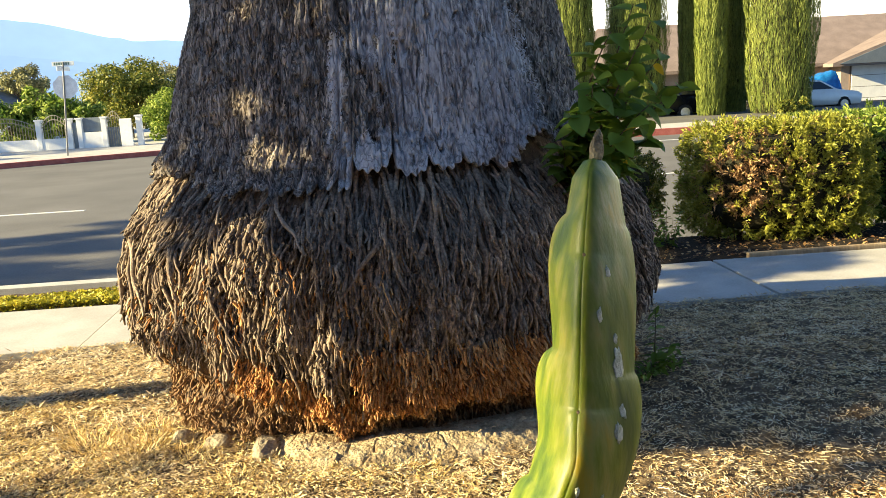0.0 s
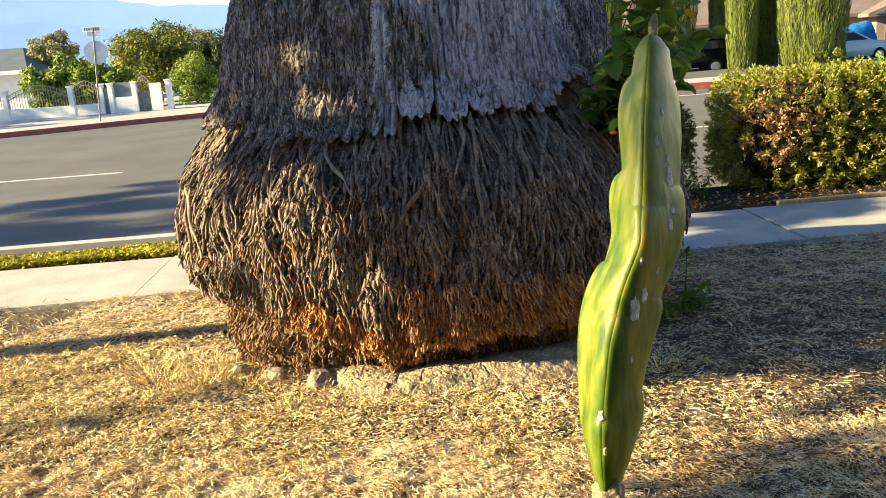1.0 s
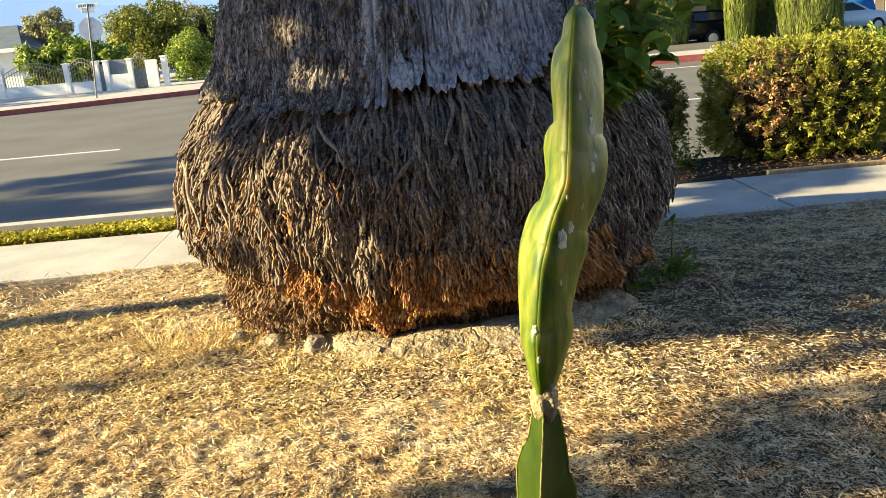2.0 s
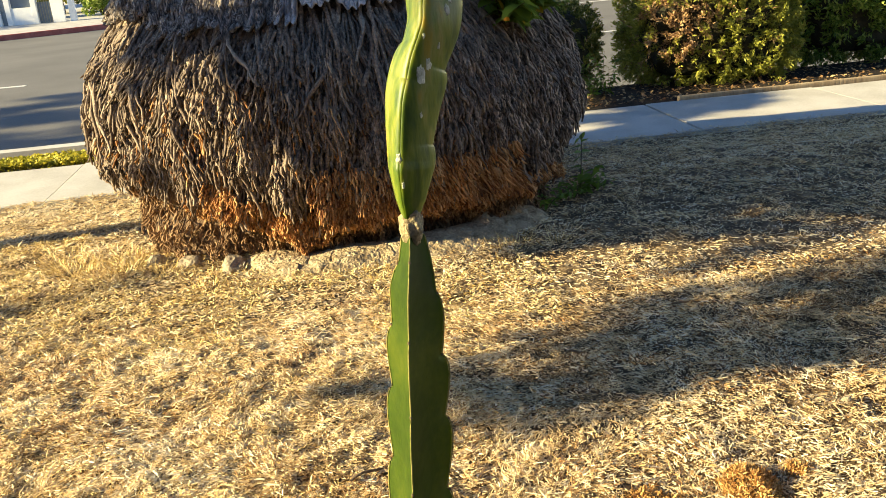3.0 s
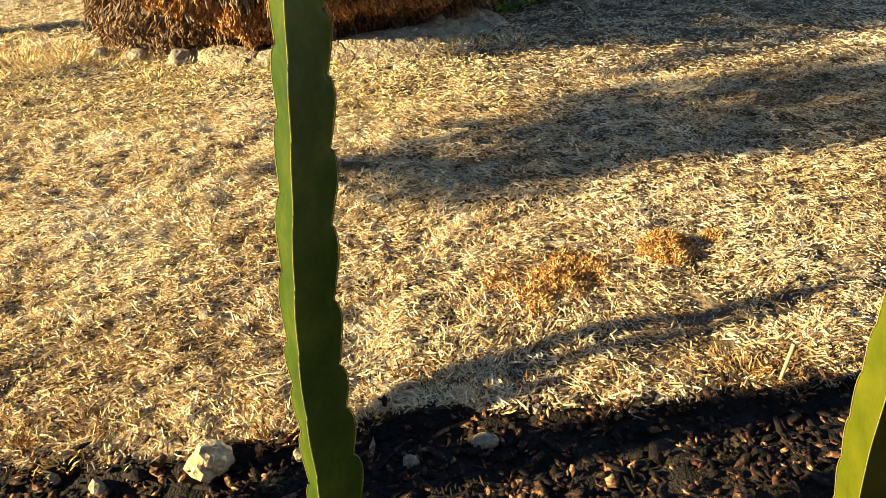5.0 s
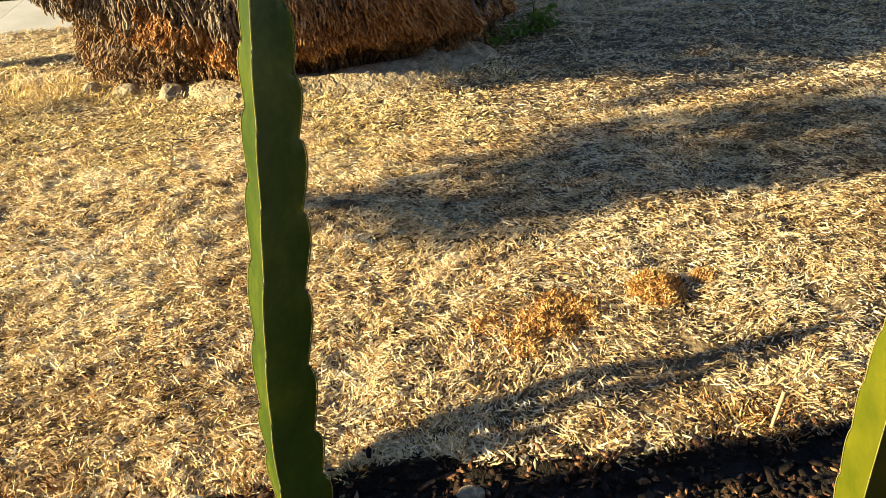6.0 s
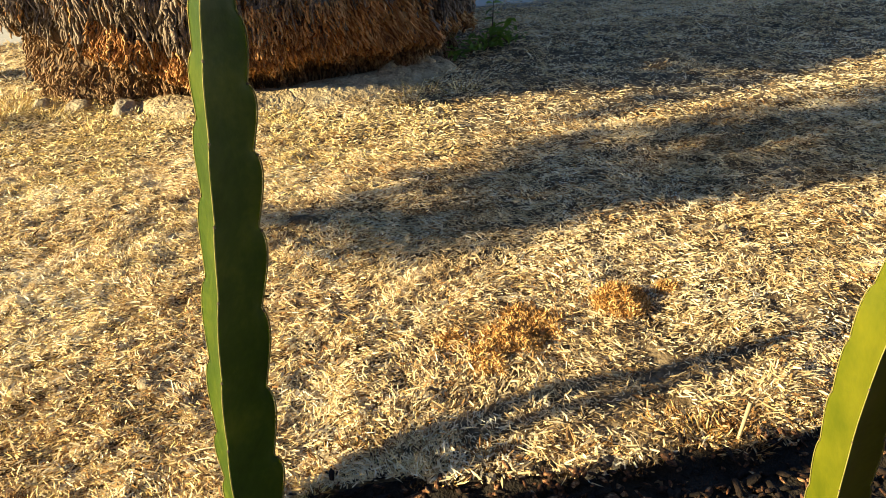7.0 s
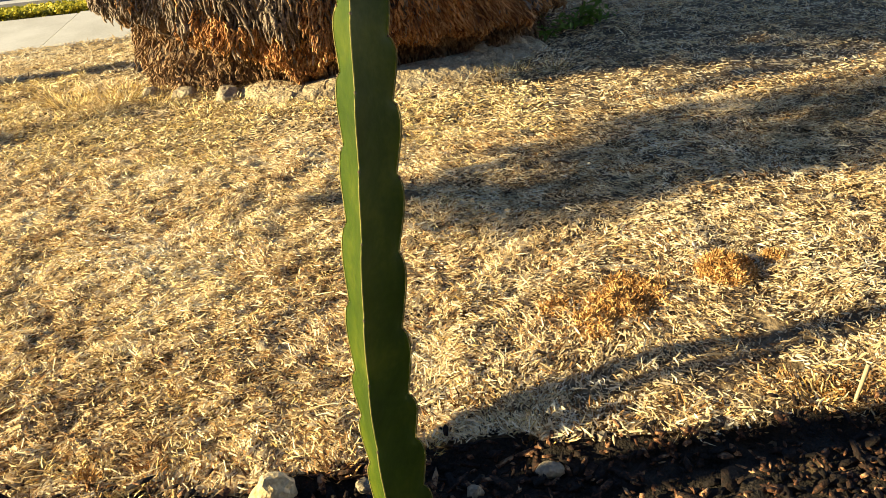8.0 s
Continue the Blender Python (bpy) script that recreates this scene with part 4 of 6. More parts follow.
def chips(n, x0, x1, y0, y1, size, seed):
    r = np.random.default_rng(seed)
    x, y = r.uniform(x0, x1, n), r.uniform(y0, y1, n)
    ok = y < bed_edge(x) + r.normal(0, 0.012, n)
    x, y = x[ok], y[ok]
    n = len(x)
    L = r.uniform(0.35, 1.0, n) * size
    W = L * r.uniform(0.18, 0.55, n)
    H = r.uniform(0.0006, 0.0018, n)
    ang, tip = r.uniform(0, 6.28, n), r.normal(0, 0.28, n)
    c = np.stack([np.cos(ang) * np.cos(tip), np.sin(ang) * np.cos(tip), np.sin(tip)], -1)
    s = np.stack([-np.sin(ang), np.cos(ang), r.normal(0, 0.22, n)], -1)
    u3 = np.cross(c, s)
    z = ground_z(x, y) - 0.032 * (1 - smooth(y - bed_edge(x), -0.06, 0.02)) + 0.012 + r.uniform(0, 0.012, n)
    o = np.stack([x, y, z], -1)
    V = []
    for k in (-1, 1):
        for a, b in ((-0.5, -0.35), (0.2, -0.5), (0.5, 0.05), (0.1, 0.5), (-0.45, 0.3)):
            V.append(o + c * (L * a)[:, None] + s * (W * b)[:, None] + u3 * (H * k)[:, None])
    V = np.stack(V, 1)
    base = np.arange(n)[:, None] * 10
    Q = [base + np.array([k, (k + 1) % 5, 5 + (k + 1) % 5, 5 + k]) for k in range(5)]
    Q += [base + np.array(q) for q in ((5, 6, 7, 8), (5, 8, 9, 9))]
    tri = np.concatenate([np.concatenate([q[:, [0, 1, 2]], q[:, [0, 2, 3]]]) for q in Q])
    tri = tri[(tri[:, 0] != tri[:, 1]) & (tri[:, 1] != tri[:, 2]) & (tri[:, 0] != tri[:, 2])]
    return V.reshape(-1, 3), tri


V, F = joined(chips(7000, -0.9, 1.5, 0.1, 0.66, 0.024, 81), chips(700, -0.9, 1.5, 0.1, 0.6, 0.055, 82), chips(2500, -2.0, 2.5, -1.4, 0.1, 0.06, 83))
tagged(link("wood_chips", mesh_np("wood_chips", V, F), M_CHIP), "loose brown wood chips and bark mulch on the bed", "mulch", kind="stuff")


# ---- dragon-fruit cacti ----
def spline(P, n):
    P = np.asarray(P, float)
    t = np.r_[0, np.cumsum(np.linalg.norm(np.diff(P, axis=0), axis=1))]
    q = np.linspace(0, t[-1], n)
    # smooth by repeated averaging of the linear path
    out = np.stack([np.interp(q, t, P[:, k]) for k in range(3)], -1)
    for _ in range(60):
        out[1:-1] = 0.5 * out[1:-1] + 0.25 * (out[:-2] + out[2:])
    return out, q, t[-1]


def stem(name, thing, path, width, ribs, mat, pitch=0.07, taper=(0.0, 0.0), n=260, twist=0.0, phase=0.0, label="", fat=0.86, notch=0.20, margin=None, margin_r=0.0006, blunt=0.035, sink=0.985, dot=0.0015,
         areoles=(None, None, None), depth=(1, 1, 1), crestw=0.16, body=0.0, steep=1.9):
    """A three-ribbed jointed stem; width: radius of the rib crests along it; ribs: their bearings in degrees (0: towards +x, 90: towards -y);
    areoles: heights of a rib's pinched areoles, where they are known; depth: how deep each rib is pinched."""
    P, q, total = spline(path, n)
    T = np.gradient(P, axis=0)
    T /= np.linalg.norm(T, axis=1, keepdims=True)
    U = np.cross(np.array([0, 1.0, 0]), T)
    U /= np.linalg.norm(U, axis=1, keepdims=True)
    W = np.cross(T, U)
    s = q / total
    R = np.interp(s, [a for a, _ in width], [b for _, b in width])
    ends = np.clip(np.minimum(q / max(taper[0], 1e-6), 1), 0, 1) ** 0.5 * np.clip(np.minimum((total - q) / max(taper[1], 1e-6), 1), 0, 1) ** 0.5
    ends = np.maximum(ends, 0.12)
    R = R * ends
    crest_lines = []
    for k, deg in enumerate(ribs):
        if areoles[k]:
            saw = np.interp(P[:, 2], areoles[k], np.arange(len(areoles[k]))) % 1.0
        else:
            saw = ((q + phase + k * pitch * 0.37) / pitch) % 1.0
        # rounded humps, steep under each areole and slowly pinched in above it
        sc = 1 - notch * depth[k] * (1 - np.sin(np.pi * saw ** steep) ** 0.55)
        crest_lines.append((radians(deg) + twist * q, R * sc, saw))
    pts, e_ = [], 16
    X2 = [(rr * np.cos(c), rr * np.sin(c)) for c, rr, _ in crest_lines]
    X1 = [((R + (rr - R) * body) * 0.94 * np.cos(c), (R + (rr - R) * body) * 0.94 * np.sin(c)) for c, rr, _ in crest_lines]
    order = np.argsort([math.radians(d) % (2 * math.pi) for d in ribs])
    for i_ in range(3):
        ia, ib = order[i_], order[(i_ + 1) % 3]
        for k_ in range(e_):
            w_ = 0.5 - 0.5 * math.cos(math.pi * (k_ + 0.5) / e_)
            wa, wb = math.exp(-(w_ / crestw) ** 2), math.exp(-((1 - w_) / crestw) ** 2)
            A = [X1[ia][d_] * (1 - wa) + X2[ia][d_] * wa for d_ in (0, 1)]
            B = [X1[ib][d_] * (1 - wb) + X2[ib][d_] * wb for d_ in (0, 1)]
            dip = 1 - (1 - fat) * math.sin(math.pi * w_) ** 0.8
            rim = 1 - blunt * (math.cos(math.pi * w_) ** 8)
            pts.append(np.stack([((1 - w_) * A[0] + w_ * B[0]) * dip * rim, ((1 - w_) * A[1] + w_ * B[1]) * dip * rim], -1))
    m = 3 * e_
    XY = np.stack(pts, 1)
    ring = P[:, None] + XY[..., :1] * U[:, None] - XY[..., 1:] * W[:, None]
    V = ring.reshape(-1, 3)
    i, j = np.meshgrid(np.arange(m), np.arange(n - 1))
    F = np.stack([j * m + i, j * m + (i + 1) % m, (j + 1) * m + (i + 1) % m, (j + 1) * m + i], -1).reshape(-1, 4)
    o0 = np.array(thing.location)
    body = link(name, mesh_np(name, V - o0, F), mat, thing, label, True)
    for c, rr, saw in crest_lines:
        C = P + (rr * sink)[:, None] * (np.cos(c)[:, None] * U - np.sin(c)[:, None] * W)
        v, f = tubes(C[None] - o0, np.full((1, n), margin_r), 5)
        link("rib_margin", mesh_np("rib_margin", v, f), margin or M_HORN, body, "tan horny rib margin", True)
        hits = np.nonzero(saw[1:] < saw[:-1])[0]
        for h_ in hits:
            bm = bmesh.new()
            bmesh.ops.create_icosphere(bm, subdivisions=2, radius=dot)
            for v_ in bm.verts:
                v_.co *= 1 + 0.3 * noise.noise(v_.co * 700)
            ar = part("areole", bm, M_TWIG, body, "")
            ar.location = Vector(C[h_] - o0)
    return P, U, W, R, body


cactus = empty("dragon_fruit_cactus", (-0.010, 0.205, -0.03), "tall green three-ribbed dragon-fruit cactus standing in mulch", "cactus")
LOW = [(-0.008, 0.185, -0.05), (-0.010, 0.215, 0.10), (-0.013, 0.248, 0.26), (-0.019, 0.272, 0.38), (-0.018, 0.286, 0.45), (-0.013, 0.300, 0.53), (-0.006, 0.318, 0.60), (-0.001, 0.334, 0.67),
       (0.004, 0.349, 0.75), (0.007, 0.357, 0.81), (0.011, 0.362, 0.86), (0.013, 0.367, 0.893)]
NOTCHES = [-0.02, 0.06, 0.13, 0.20, 0.27, 0.33, 0.385, 0.465, 0.552, 0.632, 0.705, 0.768, 0.832, 0.90]
stem("lower_stem", cactus, LOW, [(0, 0.044), (0.35, 0.0427), (0.6, 0.041), (0.8, 0.039), (0.88, 0.036), (0.94, 0.029), (0.97, 0.020), (1, 0.012)], (-20, 100, -140), M_CACTUS, 0.076, phase=0.02, label="dark green waxy lower stem",
     notch=0.20, margin_r=0.0008, areoles=(NOTCHES, None, [z + 0.03 for z in NOTCHES]), depth=(1.0, 0.5, 0.9))
HIGH = [(0.012, 0.368, 0.905), (0.0125, 0.371, 0.93), (0.014, 0.375, 0.955), (0.018, 0.380, 0.985), (0.023, 0.386, 1.015), (0.033, 0.392, 1.05), (0.047, 0.399, 1.08), (0.051, 0.408, 1.12), (0.054, 0.417, 1.16), (0.057, 0.424, 1.19), (0.060, 0.430, 1.217)]
P, U, W, R, young = stem("upper_stem", cactus, HIGH, [(0, 0.011), (0.06, 0.020), (0.15, 0.028), (0.3, 0.031), (0.42, 0.033), (0.52, 0.033), (0.65, 0.0308), (0.78, 0.028), (0.90, 0.0225), (0.97, 0.016), (1, 0.006)], (-14, 106, -134), M_CACTUS_TOP, 0.075, steep=2.6, phase=0.022,
                         label="yellow-green young upper stem with pale scars", fat=1.42, notch=0.30, margin=M_CACTUS_TOP, margin_r=0.0003, blunt=0.06, sink=0.93, dot=0.0011,
                         areoles=([0.90, 0.975, 1.045, 1.115, 1.185, 1.26], [0.90, 0.96, 1.03, 1.10, 1.17, 1.26], [0.90, 1.058, 1.125, 1.19, 1.26]), depth=(0.45, 0.3, 1.15), crestw=0.24, body=0.75)
bm = bmesh.new()
bmesh.ops.create_icosphere(bm, subdivisions=4, radius=0.0115)
for v in bm.verts:
    v.co = Vector((v.co.x, v.co.y, v.co.z * 1.7)) * (1 + 0.22 * noise.noise(v.co * 160) + 0.12 * noise.noise(v.co * 420))
jt = part("stem_joint", bm, M_JOINT, cactus, "brown corky joint between the stems", True)
jt.location = Vector((0.0135, 0.367, 0.899)) - cactus.location
bm = bmesh.new()
bmesh.ops.create_icosphere(bm, subdivisions=3, radius=0.0034)
for v in bm.verts:
    v.co = Vector((v.co.x + v.co.z * 0.5, v.co.y, v.co.z * 2.6)) * (1 + 0.5 * noise.noise(v.co * 320))
tp = part("withered_tip", bm, M_JOINT, cactus, "withered brown growing tip", True)
tp.location = Vector((0.062, 0.431, 1.222)) - cactus.location

# only the first stem is in view; the others are added shadow casters
for way, lab, rad in (([(0.708, 0.30, -0.05), (0.694, 0.30, 0.10), (0.688, 0.30, 0.2), (0.690, 0.30, 0.35), (0.699, 0.30, 0.45), (0.722, 0.30, 0.54), (0.765, 0.30, 0.66), (0.815, 0.30, 0.80)], "second green cactus stem leaning in the mulch bed", 0.044),
                      ([(-0.95, 0.20, -0.05), (-0.94, 0.25, 0.15), (-0.93, 0.31, 0.27), (-0.92, 0.42, 0.345), (-0.92, 0.52, 0.42), (-0.92, 0.545, 0.5), (-0.92, 0.545, 0.6), (-0.92, 0.552, 0.725)], "unseen arching cactus stem added to cast a shadow band", 0.034),
                      ([(-0.92, 0.24, -0.05), (-0.92, 0.27, 0.18), (-0.92, 0.315, 0.36), (-0.92, 0.265, 0.62), (-0.92, 0.245, 0.74)], "unseen thick cactus stem added to shade the mulch", 0.055),
                      ([(-0.93, 0.25, -0.05), (-0.92, 0.27, 0.15), (-0.92, 0.31, 0.27), (-0.92, 0.42, 0.35), (-0.92, 0.482, 0.43), (-0.92, 0.49, 0.55), (-0.92, 0.515, 0.64)], "unseen slender cactus stem added to cast a thin shadow", 0.026),
                      ([(-0.94, 0.25, -0.05), (-0.93, 0.28, 0.18), (-0.92, 0.33, 0.30), (-0.92, 0.41, 0.38), (-0.92, 0.44, 0.48)], "unseen short cactus stem added to shade the bed's edge", 0.05)):
    c2 = empty("dragon_fruit_cactus", (way[0][0], way[0][1], -0.03), lab, "cactus")
    stem("stem", c2, way, [(0, rad), (0.6, rad * 0.95), (1, rad * 0.6)], (127, 7, -113) if way[0][0] > 0 else (117, -3, -123), M_CACTUS_LIT if way[0][0] > 0 else M_CACTUS, 0.075, (0.0, 0.05), label="green stem with tan rib margins", notch=0.08, margin_r=0.0008)


# ---- hedges, bushes, trees ----
def leaf_cloud(P, N, size, aspect=0.5, droop=0.0, seed=0, jitter=0.7):
    """Leaves at points P that face roughly along N."""
    r = np.random.default_rng(seed)
    n = len(P)
    nrm = N + jitter * r.normal(size=(n, 3))
    nrm /= np.linalg.norm(nrm, axis=1, keepdims=True) + 1e-9
    t = np.cross(nrm, r.normal(size=(n, 3)))
    t[:, 2] -= droop
    L = r.uniform(0.6, 1.3, n) * size
    return flakes(P, t, L, L * aspect * 1.15, nrm, 0.10)


def hedge(name, c, size, n, leaf, label, mat=None, dry=0.0, seed=0, dry_at=None, bare=0.0):
    thing = empty(name, (c[0], c[1], c[2]), label, "hedge", "clipped hedges")
    r = np.random.default_rng(seed)
    e = 4.5
    half = np.array(size) / 2
    nc = max(160, n // 36)
    cen = r.normal(size=(nc, 3))
    cen /= (np.abs(cen) ** e).sum(1, keepdims=True) ** (1 / e)
    bump_ = 1 + 0.08 * wob(cen[:, 0] * 3 + seed, cen[:, 1] * 2 + cen[:, 2] * 3, seed + 90, 1.9) - 0.30 * r.uniform(0, 1, nc) ** 1.7
    Nc = cen / half
    Nc /= np.linalg.norm(Nc, axis=1, keepdims=True)
    way = Nc + 0.55 * r.normal(size=(nc, 3)) + np.array([-0.25, 0, 0.25])     # sprigs grow out, up and to the light
    way /= np.linalg.norm(way, axis=1, keepdims=True)
    cdry = r.uniform(0, 1, nc)
    pick = r.integers(0, nc, n)
    P = (cen * half * bump_[:, None])[pick] + way[pick] * r.uniform(-0.06, 0.035, (n, 1)) * leaf / 0.02 + r.normal(0, 0.55 * leaf, (n, 3)) + np.array([0, 0, half[2]])
    ok = P[:, 2] > 0.02
    if bare:                                             # leaves thinned at one end so the core's painted shade shows
        end = (P[:, 0] < -0.70 * half[0]) & (P[:, 2] < 1.5 * half[2])
        ok &= (r.uniform(0, 1, n) > bare) | ~end
    P, pick = P[ok], pick[ok]
    N = Nc[pick]
    isdry = 0.7 * cdry[pick] + 0.3 * r.uniform(0, 1, len(P)) < (dry + (0 if dry_at is None else 0.9 * np.exp(-(((P - np.array(dry_at)) / np.array([0.30, 0.5, 0.34])) ** 2).sum(1))))
    for sel, m_, nm in ((~isdry, mat or M_HEDGE, "foliage"), (isdry, M_HEDGE_DRY, "dry_foliage")):
        if sel.sum() > 10:
            k = int(sel.sum())
            d_ = way[pick[sel]] + 0.55 * r.normal(size=(k, 3))
            v, f = flakes(P[sel], d_, r.uniform(1.2, 2.4, k) * leaf, r.uniform(0.45, 0.8, k) * leaf, N[sel] + 0.7 * r.normal(size=(k, 3)), 0.12)
            o = link(nm, mesh_np(nm, v, f), m_, thing, "browned dry leaves" if nm == "dry_foliage" else "")
            o["kind"] = "stuff"
    # solid core, painted nearly black for the shade behind the leaves
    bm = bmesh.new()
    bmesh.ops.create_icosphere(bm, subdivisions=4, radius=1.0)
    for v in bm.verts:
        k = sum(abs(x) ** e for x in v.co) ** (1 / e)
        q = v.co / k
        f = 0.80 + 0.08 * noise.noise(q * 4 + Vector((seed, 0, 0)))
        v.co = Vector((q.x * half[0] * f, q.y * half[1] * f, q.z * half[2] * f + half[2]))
    part("shade_core", bm, M_GAP_SHADE, thing, "solid core painted dark as shade between leaves")
    return thing


HZ = -0.24
hedge("hedge", (2.95, 7.85, HZ - 0.05), (1.58, 1.45, 1.09), 80000, 0.021, "clipped yellow-green hedge with a browned corner", seed=4, dry=0.10, dry_at=(-0.42, -0.72, 0.66), bare=0.25)
hedge("hedge", (4.85, 8.25, HZ), (2.1, 1.2, 1.06), 30000, 0.032, "bright green leafy hedge beyond the pavement", M_BROAD, seed=5)
# hidden by the palm; added to shade the first hedge's left end
hedge("hedge", (0.10, 7.5, HZ), (1.3, 1.25, 1.6), 16000, 0.028, "unseen tall hedge added behind the palm to cast shade", M_TREE, seed=7)
hedge("hedge", (1.18, 7.75, HZ), (1.45, 0.8, 0.86), 40000, 0.018, "low dark green hedge beside a bare gap", M_TREE, seed=6, dry=0.12)
# bare soil bed under the hedges
tagged(part("planting_bed", box((3.4, st(3.4, 6.9), HZ + 0.0), (5.4, 1.05, 0.05), 0.02, Matrix.Rotation(math.atan(SLOPE), 3, "Z")), M_MULCH), "dark bare soil bed beneath the hedges", "soil", kind="structure")
tagged(part("bed_edging", box((4.0, st(4.0, 6.36), HZ + 0.035), (3.4, 0.05, 0.07), 0.012, Matrix.Rotation(math.atan(SLOPE), 3, "Z")), M_WOOD), "weathered timber edging along the planting bed", "edging", kind="structure")

r = np.random.default_rng(33)
n = 1500
x = r.uniform(1.4, 6.0, n)
y = st(x, r.uniform(6.4, 7.4, n))
v, f = leaf_cloud(np.stack([x, y, np.full(n, HZ + 0.028) + r.uniform(0, 0.02, n)], -1), np.tile([[0, 0, 1.0]], (n, 1)), 0.04, 0.5, 0, 34, 0.35)
tagged(link("leaf_litter", mesh_np("leaf_litter", v, f), M_HEDGE_DRY), "brown fallen leaves on the planting bed", "leaf litter", kind="stuff")

# yellow-green ground cover on the verge to the left
r = np.random.default_rng(5)
n = 34000
x = r.uniform(-8, -0.6, n)
y = st(x, WALK1 + 0.08 + 0.50 * r.uniform(0, 1, n) ** 1.3 * (1 + 0.3 * wob(x * 2, x * 0, 9, 2.0)))
z = ground_z(x, y) + 0.05 * r.uniform(0, 1, n) ** 0.7 * (0.7 + 0.3 * wob(x * 3, y * 3, 8, 1.5))
v, f = leaf_cloud(np.stack([x, y, z], -1), np.tile([[0, 0, 1.0]], (n, 1)), 0.034, 0.6, 0, 6, 0.8)
tagged(link("ground_cover", mesh_np("ground_cover", v, f), M_IVY), "yellow-green low ground cover on the verge", "ground cover", kind="stuff")
for xs, tall in ((-2.83, 0.07), (-2.74, 0.11), (-2.53, 0.07), (-2.46, 0.10)):
    p = np.array([[(xs, st(xs, KERB - 0.12), -0.30), (xs, st(xs, KERB - 0.12), -0.262 + tall * 0.7), (xs + 0.004, st(xs, KERB - 0.12), -0.262 + tall), (xs + 0.004, st(xs, KERB - 0.12), -0.261 + tall)]])
    v, f = tubes(p, np.array([[0.021, 0.020, 0.018, 0.001]]), 8)
    tagged(link("edging_stake", mesh_np("edging_stake", v, f), M_TWIG), "short dark wooden stub along the kerb", "stake", "stakes along the kerb")


def tree(name, base, height, crown, clumps, leaves, leaf, mat, label, seed, trunk_r=0.12, group="", low=0.35, stems=5, category="tree", aspect=0.5):
    """crown: half sizes of the leafy volume, which is made of many loose clumps on limbs."""
    r = np.random.default_rng(seed)
    thing = empty(name, base, label, category, group)
    cz = height - crown[2]
    C = r.normal(size=(clumps, 3))
    C /= np.linalg.norm(C, axis=1, keepdims=True)
    C = C * r.uniform(0.35, 1.0, (clumps, 1)) ** 0.5 * np.array(crown) * r.uniform(0.8, 1.12, (clumps, 1)) + np.array([0, 0, cz])
    C[:, 2] = np.maximum(C[:, 2], height * low * 0.6)
    paths, rads = [], []
    for k in range(min(clumps, 22)):
        a = np.linspace(0, 1, 7)[:, None]
        start = np.array([0, 0, height * low * r.uniform(0.5, 1.0)])
        mid = (start + C[k]) / 2 + r.normal(0, 0.12, 3) * crown[0]
        paths.append((1 - a) ** 2 * start + 2 * a * (1 - a) * mid + a ** 2 * C[k])
        rads.append(trunk_r * 0.45 * (1 - 0.85 * a[:, 0]))
    tz = np.linspace(0, 1, 7)[:, None]
    tp_ = np.concatenate([0.08 * trunk_r * np.sin(tz * 7), 0.3 * trunk_r * np.sin(tz * 4), tz * height * low * 1.05 - 0.1], 1)
    v, f = tubes(tp_[None], (trunk_r * (1.25 - 0.45 * tz[:, 0]))[None], 9)
    link("trunk", mesh_np("trunk", v, f), M_TWIG, thing, "", True)
    v, f = tubes(np.array(paths), np.array(rads), 6)
    link("limb_frame", mesh_np("limb_frame", v, f), M_TWIG, thing, "", True)
    per = leaves // clumps
    cs = np.repeat(C, per, 0)
    sz = np.repeat(r.uniform(0.22, 0.42, clumps), per)[:, None] * np.mean(crown)
    d = r.normal(size=(len(cs), 3))
    d /= np.linalg.norm(d, axis=1, keepdims=True)
    q = r.uniform(0.3, 1.0, (len(cs), 1)) ** 0.5
    P = cs + d * q * sz * np.array([1.1, 1.1, 0.8])
    P[:, 2] = np.maximum(P[:, 2], 0.05)
    v, f = leaf_cloud(P, d + np.array([0, 0, 0.4]), leaf, aspect, 0.2, seed)
    o = link("crown", mesh_np("crown", v, f), mat, thing)
    o["kind"] = "stuff"
    return thing


